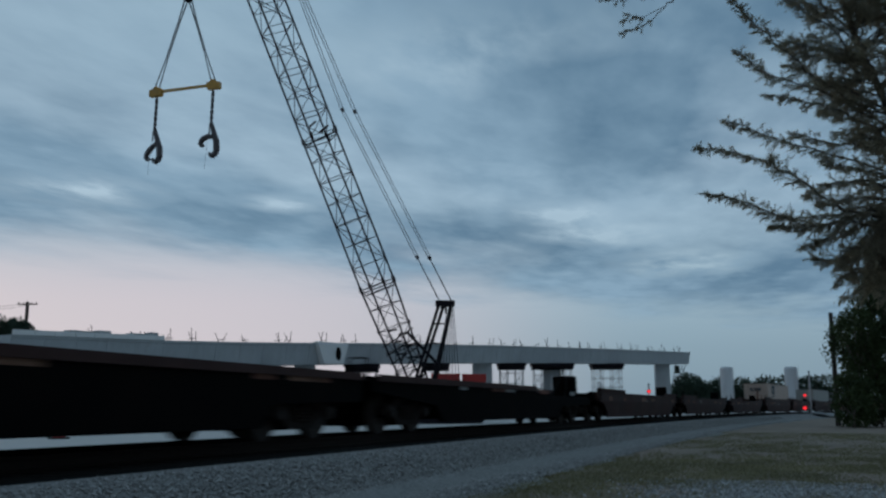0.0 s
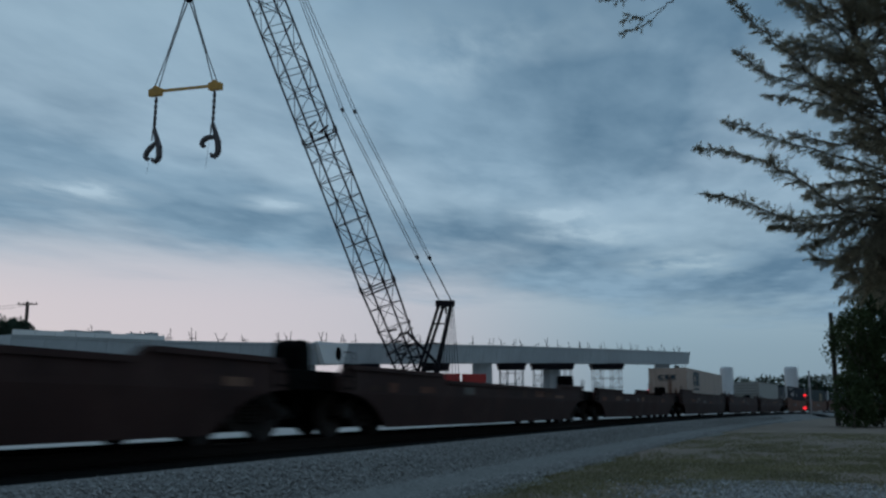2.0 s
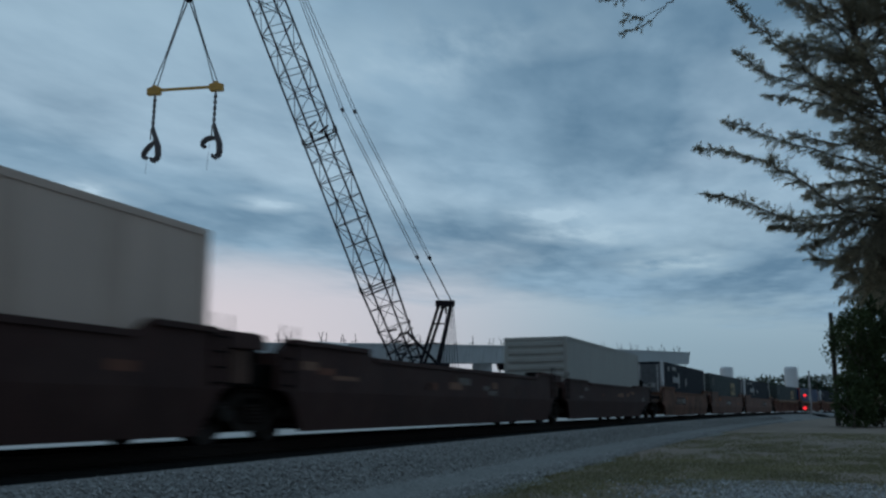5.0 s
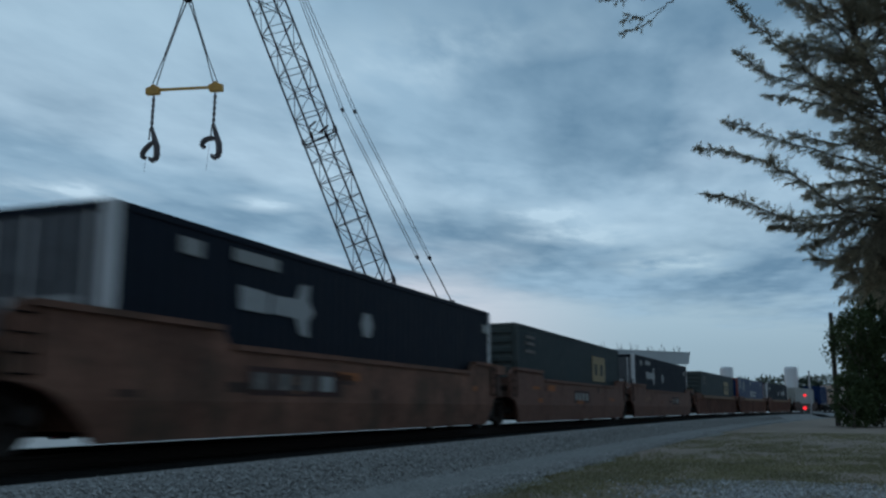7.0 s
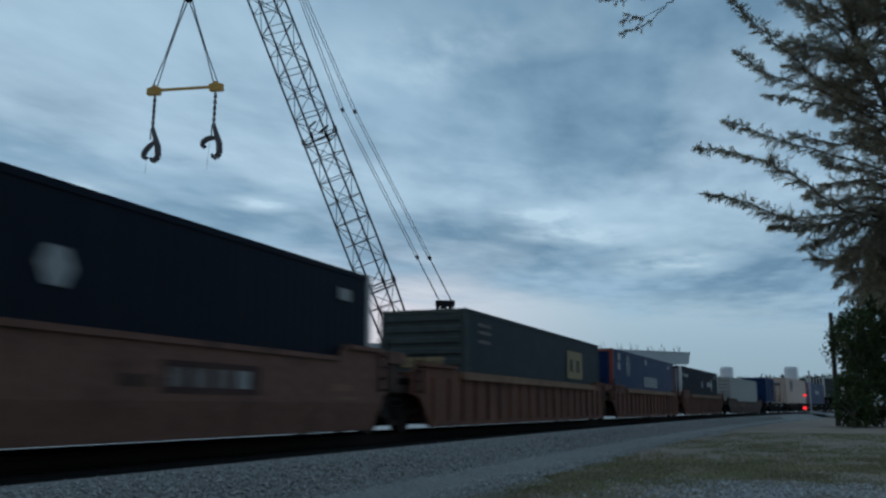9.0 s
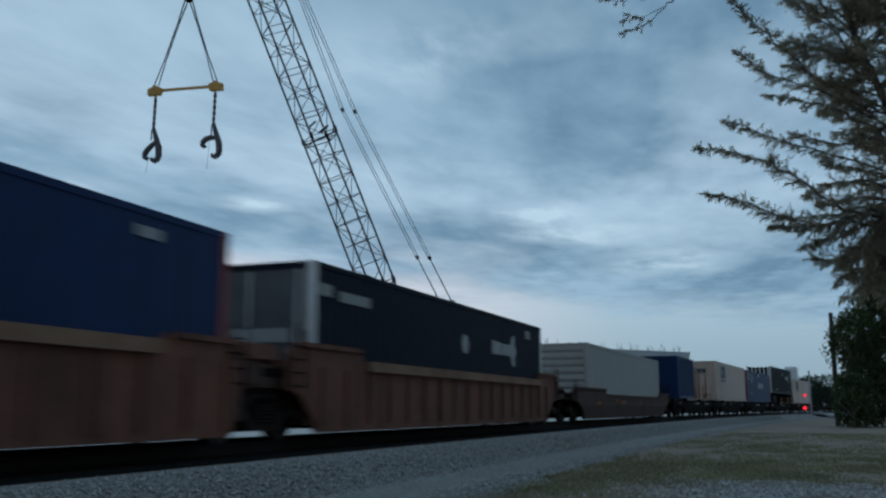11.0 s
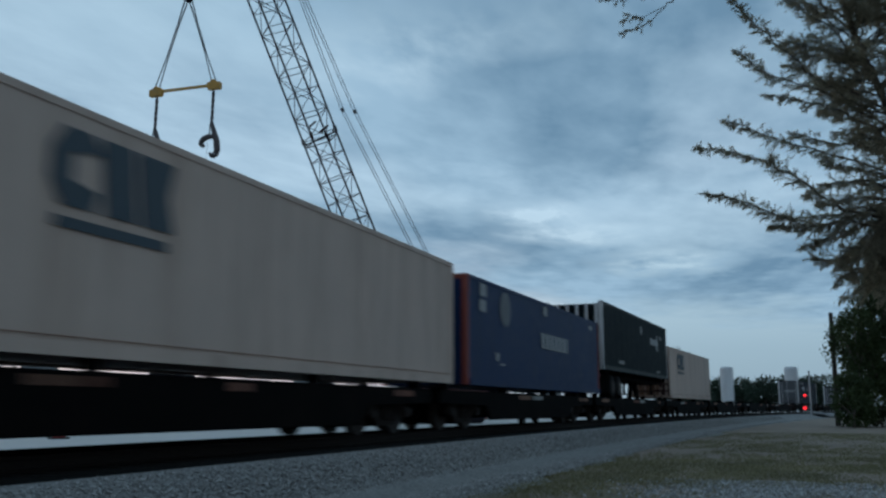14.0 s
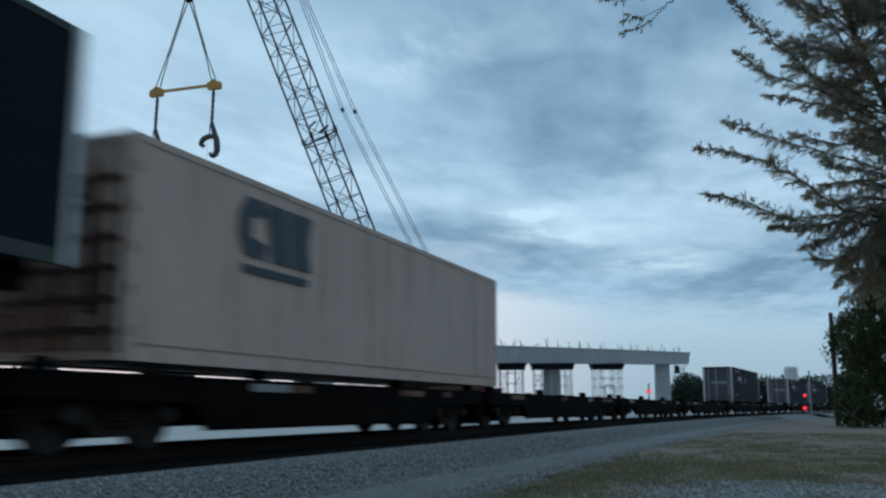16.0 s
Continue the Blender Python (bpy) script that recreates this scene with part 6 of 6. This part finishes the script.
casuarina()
leafy("shrub", "dense dark green broad-leaved shrub beside the pole", "shrub",
      [(ahead(62, 29.6, 3.0), 3.0, 1.1), (ahead(64, 31.5, 6.2), 3.6, 1.0), (ahead(63, 30.2, 8.2), 2.4, 1.0), (ahead(62, 27.7, 6.4), 1.5, 1.0), (ahead(61, 28.0, 1.6), 1.7, 0.9), (ahead(60, 26.4, 1.2), 1.35, 1.0), (ahead(61, 26.8, 2.4), 1.4, 1.0), (ahead(63, 33.0, 2.6), 3.2, 1.0), (ahead(65, 33.5, 9.6), 3.0, 1.0), (ahead(65, 32.8, 10.8), 2.5, 1.0), (ahead(64, 31.0, 9.4), 1.7, 1.0), (ahead(66, 29.0, 5.6), 1.9, 1.0), (ahead(62, 31.0, 4.6), 3.0, 1.0)],
      56000, 0.13, M_LEAF, 3)
rng = random.Random(21)
for k in range(13):
    f, r = 226 + rng.uniform(-10, 10), 57.5 + k * 2.9 + rng.uniform(-1, 1)
    hh = rng.uniform(8.0, 9.6)
    leafy("tree", "distant dark tree in the belt beyond the crossing", "tree", [(ahead(f, r, hh * 0.62), hh * 0.42, 0.9), (ahead(f + 1, r + 1.8, hh * 0.45), hh * 0.38, 0.9), (ahead(f, r - 1.8, hh * 0.42), hh * 0.36, 0.9)], 1500, 0.42, M_LEAF_DARK, 100 + k, group="trees beyond the crossing")
leafy("tree", "round green tree beyond the bridge end", "tree", [(ahead(200, 53.0, 5.4), 3.6, 0.9), (ahead(201, 55.6, 3.8), 3.0, 0.9), (ahead(200, 50.6, 3.2), 2.4, 0.9)], 2500, 0.36, M_LEAF_DARK, 77)
leafy("tree", "dark round-topped tree beyond the bridge", "tree", [(ahead(112, -51.7, 9.7), 2.6, 0.9), (ahead(112, -54.5, 9.6), 3.1, 0.9), (ahead(113, -58, 8.5), 3.5, 0.9)], 9000, 0.24, M_LEAF_DARK, 78)

# grass blades on the verge, thick in some patches and thin on the bare soil between
rng = random.Random(8)
V, F = [], []
while len(F) < 90000:
    x = 8.5 + 42 * rng.random() ** 1.8
    _, yt, _ = track(x, -3.4)
    y = yt - (rng.random() ** 0.9) * (4 + x * 0.34)
    n_ = noise.noise(Vector((x * 0.10, y * 0.30, 0.7))) + 0.6 * noise.noise(Vector((x * 0.5, y * 0.9, 4.0))) + 0.4 * noise.noise(Vector((x * 1.9, y * 2.1, 9.0)))
    if rng.random() > 0.42 + 0.9 * n_:
        continue
    far = min(1.0, x / 30)
    hgt = rng.uniform(0.02, 0.07)
    an = rng.uniform(0, math.tau)
    wd = 0.005 + 0.006 * far
    ca, sa = math.cos(an) * wd, math.sin(an) * wd
    lx, ly = rng.gauss(0, 0.05), rng.gauss(0, 0.05)
    i = len(V)
    V += [(x - ca, y - sa, 0), (x + ca, y + sa, 0), (x + lx, y + ly, hgt)]
    F.append((i, i + 1, i + 2))
M_GRASS = mat("dry_green_grass", (0.215, 0.195, 0.105), 0.85, var=0.4, scale=0.6, thin=0.4)
tagged(new("grass", raw("grass", V, F, M_GRASS)), "short thin dry grass on the verge", "grass", kind="stuff")


def stones(name, count, place, rmin, rmax, material, label, seed):
    """Loose angular stones, each a small skewed octahedron."""
    rng = random.Random(seed)
    V, F = [], []
    for _ in range(count):
        x, y, z = place(rng)
        r = rng.uniform(rmin, rmax)
        i = len(V)
        for dx, dy, dz in ((1, 0, 0), (0, 1, 0), (-1, 0, 0), (0, -1, 0), (0, 0, 0.75), (0, 0, -0.75)):
            V.append((x + r * (dx + rng.gauss(0, 0.28)), y + r * (dy + rng.gauss(0, 0.28)), z + r * (dz + rng.gauss(0, 0.2))))
        for a in range(4):
            b = (a + 1) % 4
            F.append((i + a, i + b, i + 4))
            F.append((i + b, i + a, i + 5))
    tagged(new(name, raw(name, V, F, material)), label, "stones", kind="stuff")


def island_stone(name, dark, light):
    m = bpy.data.materials.new(name)
    m.use_nodes = True
    mk, ln = nodes_of(m.node_tree)
    g = mk("ShaderNodeNewGeometry")
    r = m.node_tree.nodes.new("ShaderNodeValToRGB")
    r.color_ramp.elements[0].color = (*dark, 1)
    r.color_ramp.elements[1].color = (*light, 1)
    ln(g.outputs["Random Per Island"], r.inputs[0])
    tc = mk("ShaderNodeTexCoord")
    n = mk("ShaderNodeTexNoise", Scale=60.0, Detail=3.0)
    ln(tc.outputs["Object"], n.inputs[0])
    mx = m.node_tree.nodes.new("ShaderNodeMixRGB")
    mx.blend_type = "OVERLAY"
    mx.inputs[0].default_value = 0.5
    ln(r.outputs[0], mx.inputs[1])
    ln(n.outputs[0], mx.inputs[2])
    b = mk("ShaderNodeBsdfPrincipled", Roughness=0.9)
    ln(mx.outputs[0], b.inputs["Base Color"])
    o = mk("ShaderNodeOutputMaterial")
    ln(b.outputs[0], o.inputs[0])
    return m


M_STONE = island_stone("ballast_stone", (0.16, 0.158, 0.154), (0.38, 0.375, 0.362))


def shoulder(rng):
    s = 2 + 100 * rng.random() ** 2.3
    off = rng.uniform(-3.5, -0.98)
    x, y, _ = track(s, off)
    prof = [(-4.0, 0.01), (-3.2, 0.05), (-2.3, 0.06), (-1.12, 0.52), (-0.8, 0.55)]
    for (o0, z0), (o1, z1) in zip(prof, prof[1:]):
        if off <= o1:
            return x, y, z0 + (z1 - z0) * (off - o0) / (o1 - o0)
    return x, y, 0.55


stones("ballast_stones", 75000, shoulder, 0.012, 0.030, M_STONE, "loose crushed ballast stones beside the rails", 31)
stones("gravel_stones", 7000, lambda r: (12.6 + 4.6 * r.random(), r.gauss(0.1, 1.1), 0.01), 0.008, 0.028, island_stone("pale_gravel_stone", (0.12, 0.12, 0.12), (0.5, 0.5, 0.49)), "pale loose gravel in the grass", 32)


def motions():
    for ob, q in TRAIN:
        walk(ob, [(float(t), train_pose(q, float(t))) for t in range(17)])
    # the clouds drift to the left
    drift = ahead(0, -52.0)
    walk(CLOUDS, [(0.0, pose(0, 0, 300)), (16.0, pose(drift.x, drift.y, 300))])
    # the load turns and swings a little on its rope
    rows, ra, rb = [], [], []
    for t, turn, sway in ((0.0, 15, 0.0), (1.5, 12, 0.03), (3.5, 9, 0.06), (5.0, 6, 0.03), (7.0, 4, -0.03), (9.0, 6, 0.02), (10.5, 8, 0.04), (12.5, 10, 0.04), (14.5, 15, 0.02), (16.0, 15, 0.04)):
        m = pose(AP.x + sway * RGT[0], AP.y + sway * RGT[1], AP.z, 0, -1.6, math.degrees(YAW) - 90 - turn)
        rows.append((t, m))
        ra.append((t, m @ pose(-2.52, 0, -10.05, 0, 1.6, 0)))
        rb.append((t, m @ pose(2.11, 0, -10.05, 0, 1.6, 0)))
    walk(spreader, rows)
    walk(hook_a, ra)
    walk(hook_b, rb)


motions()
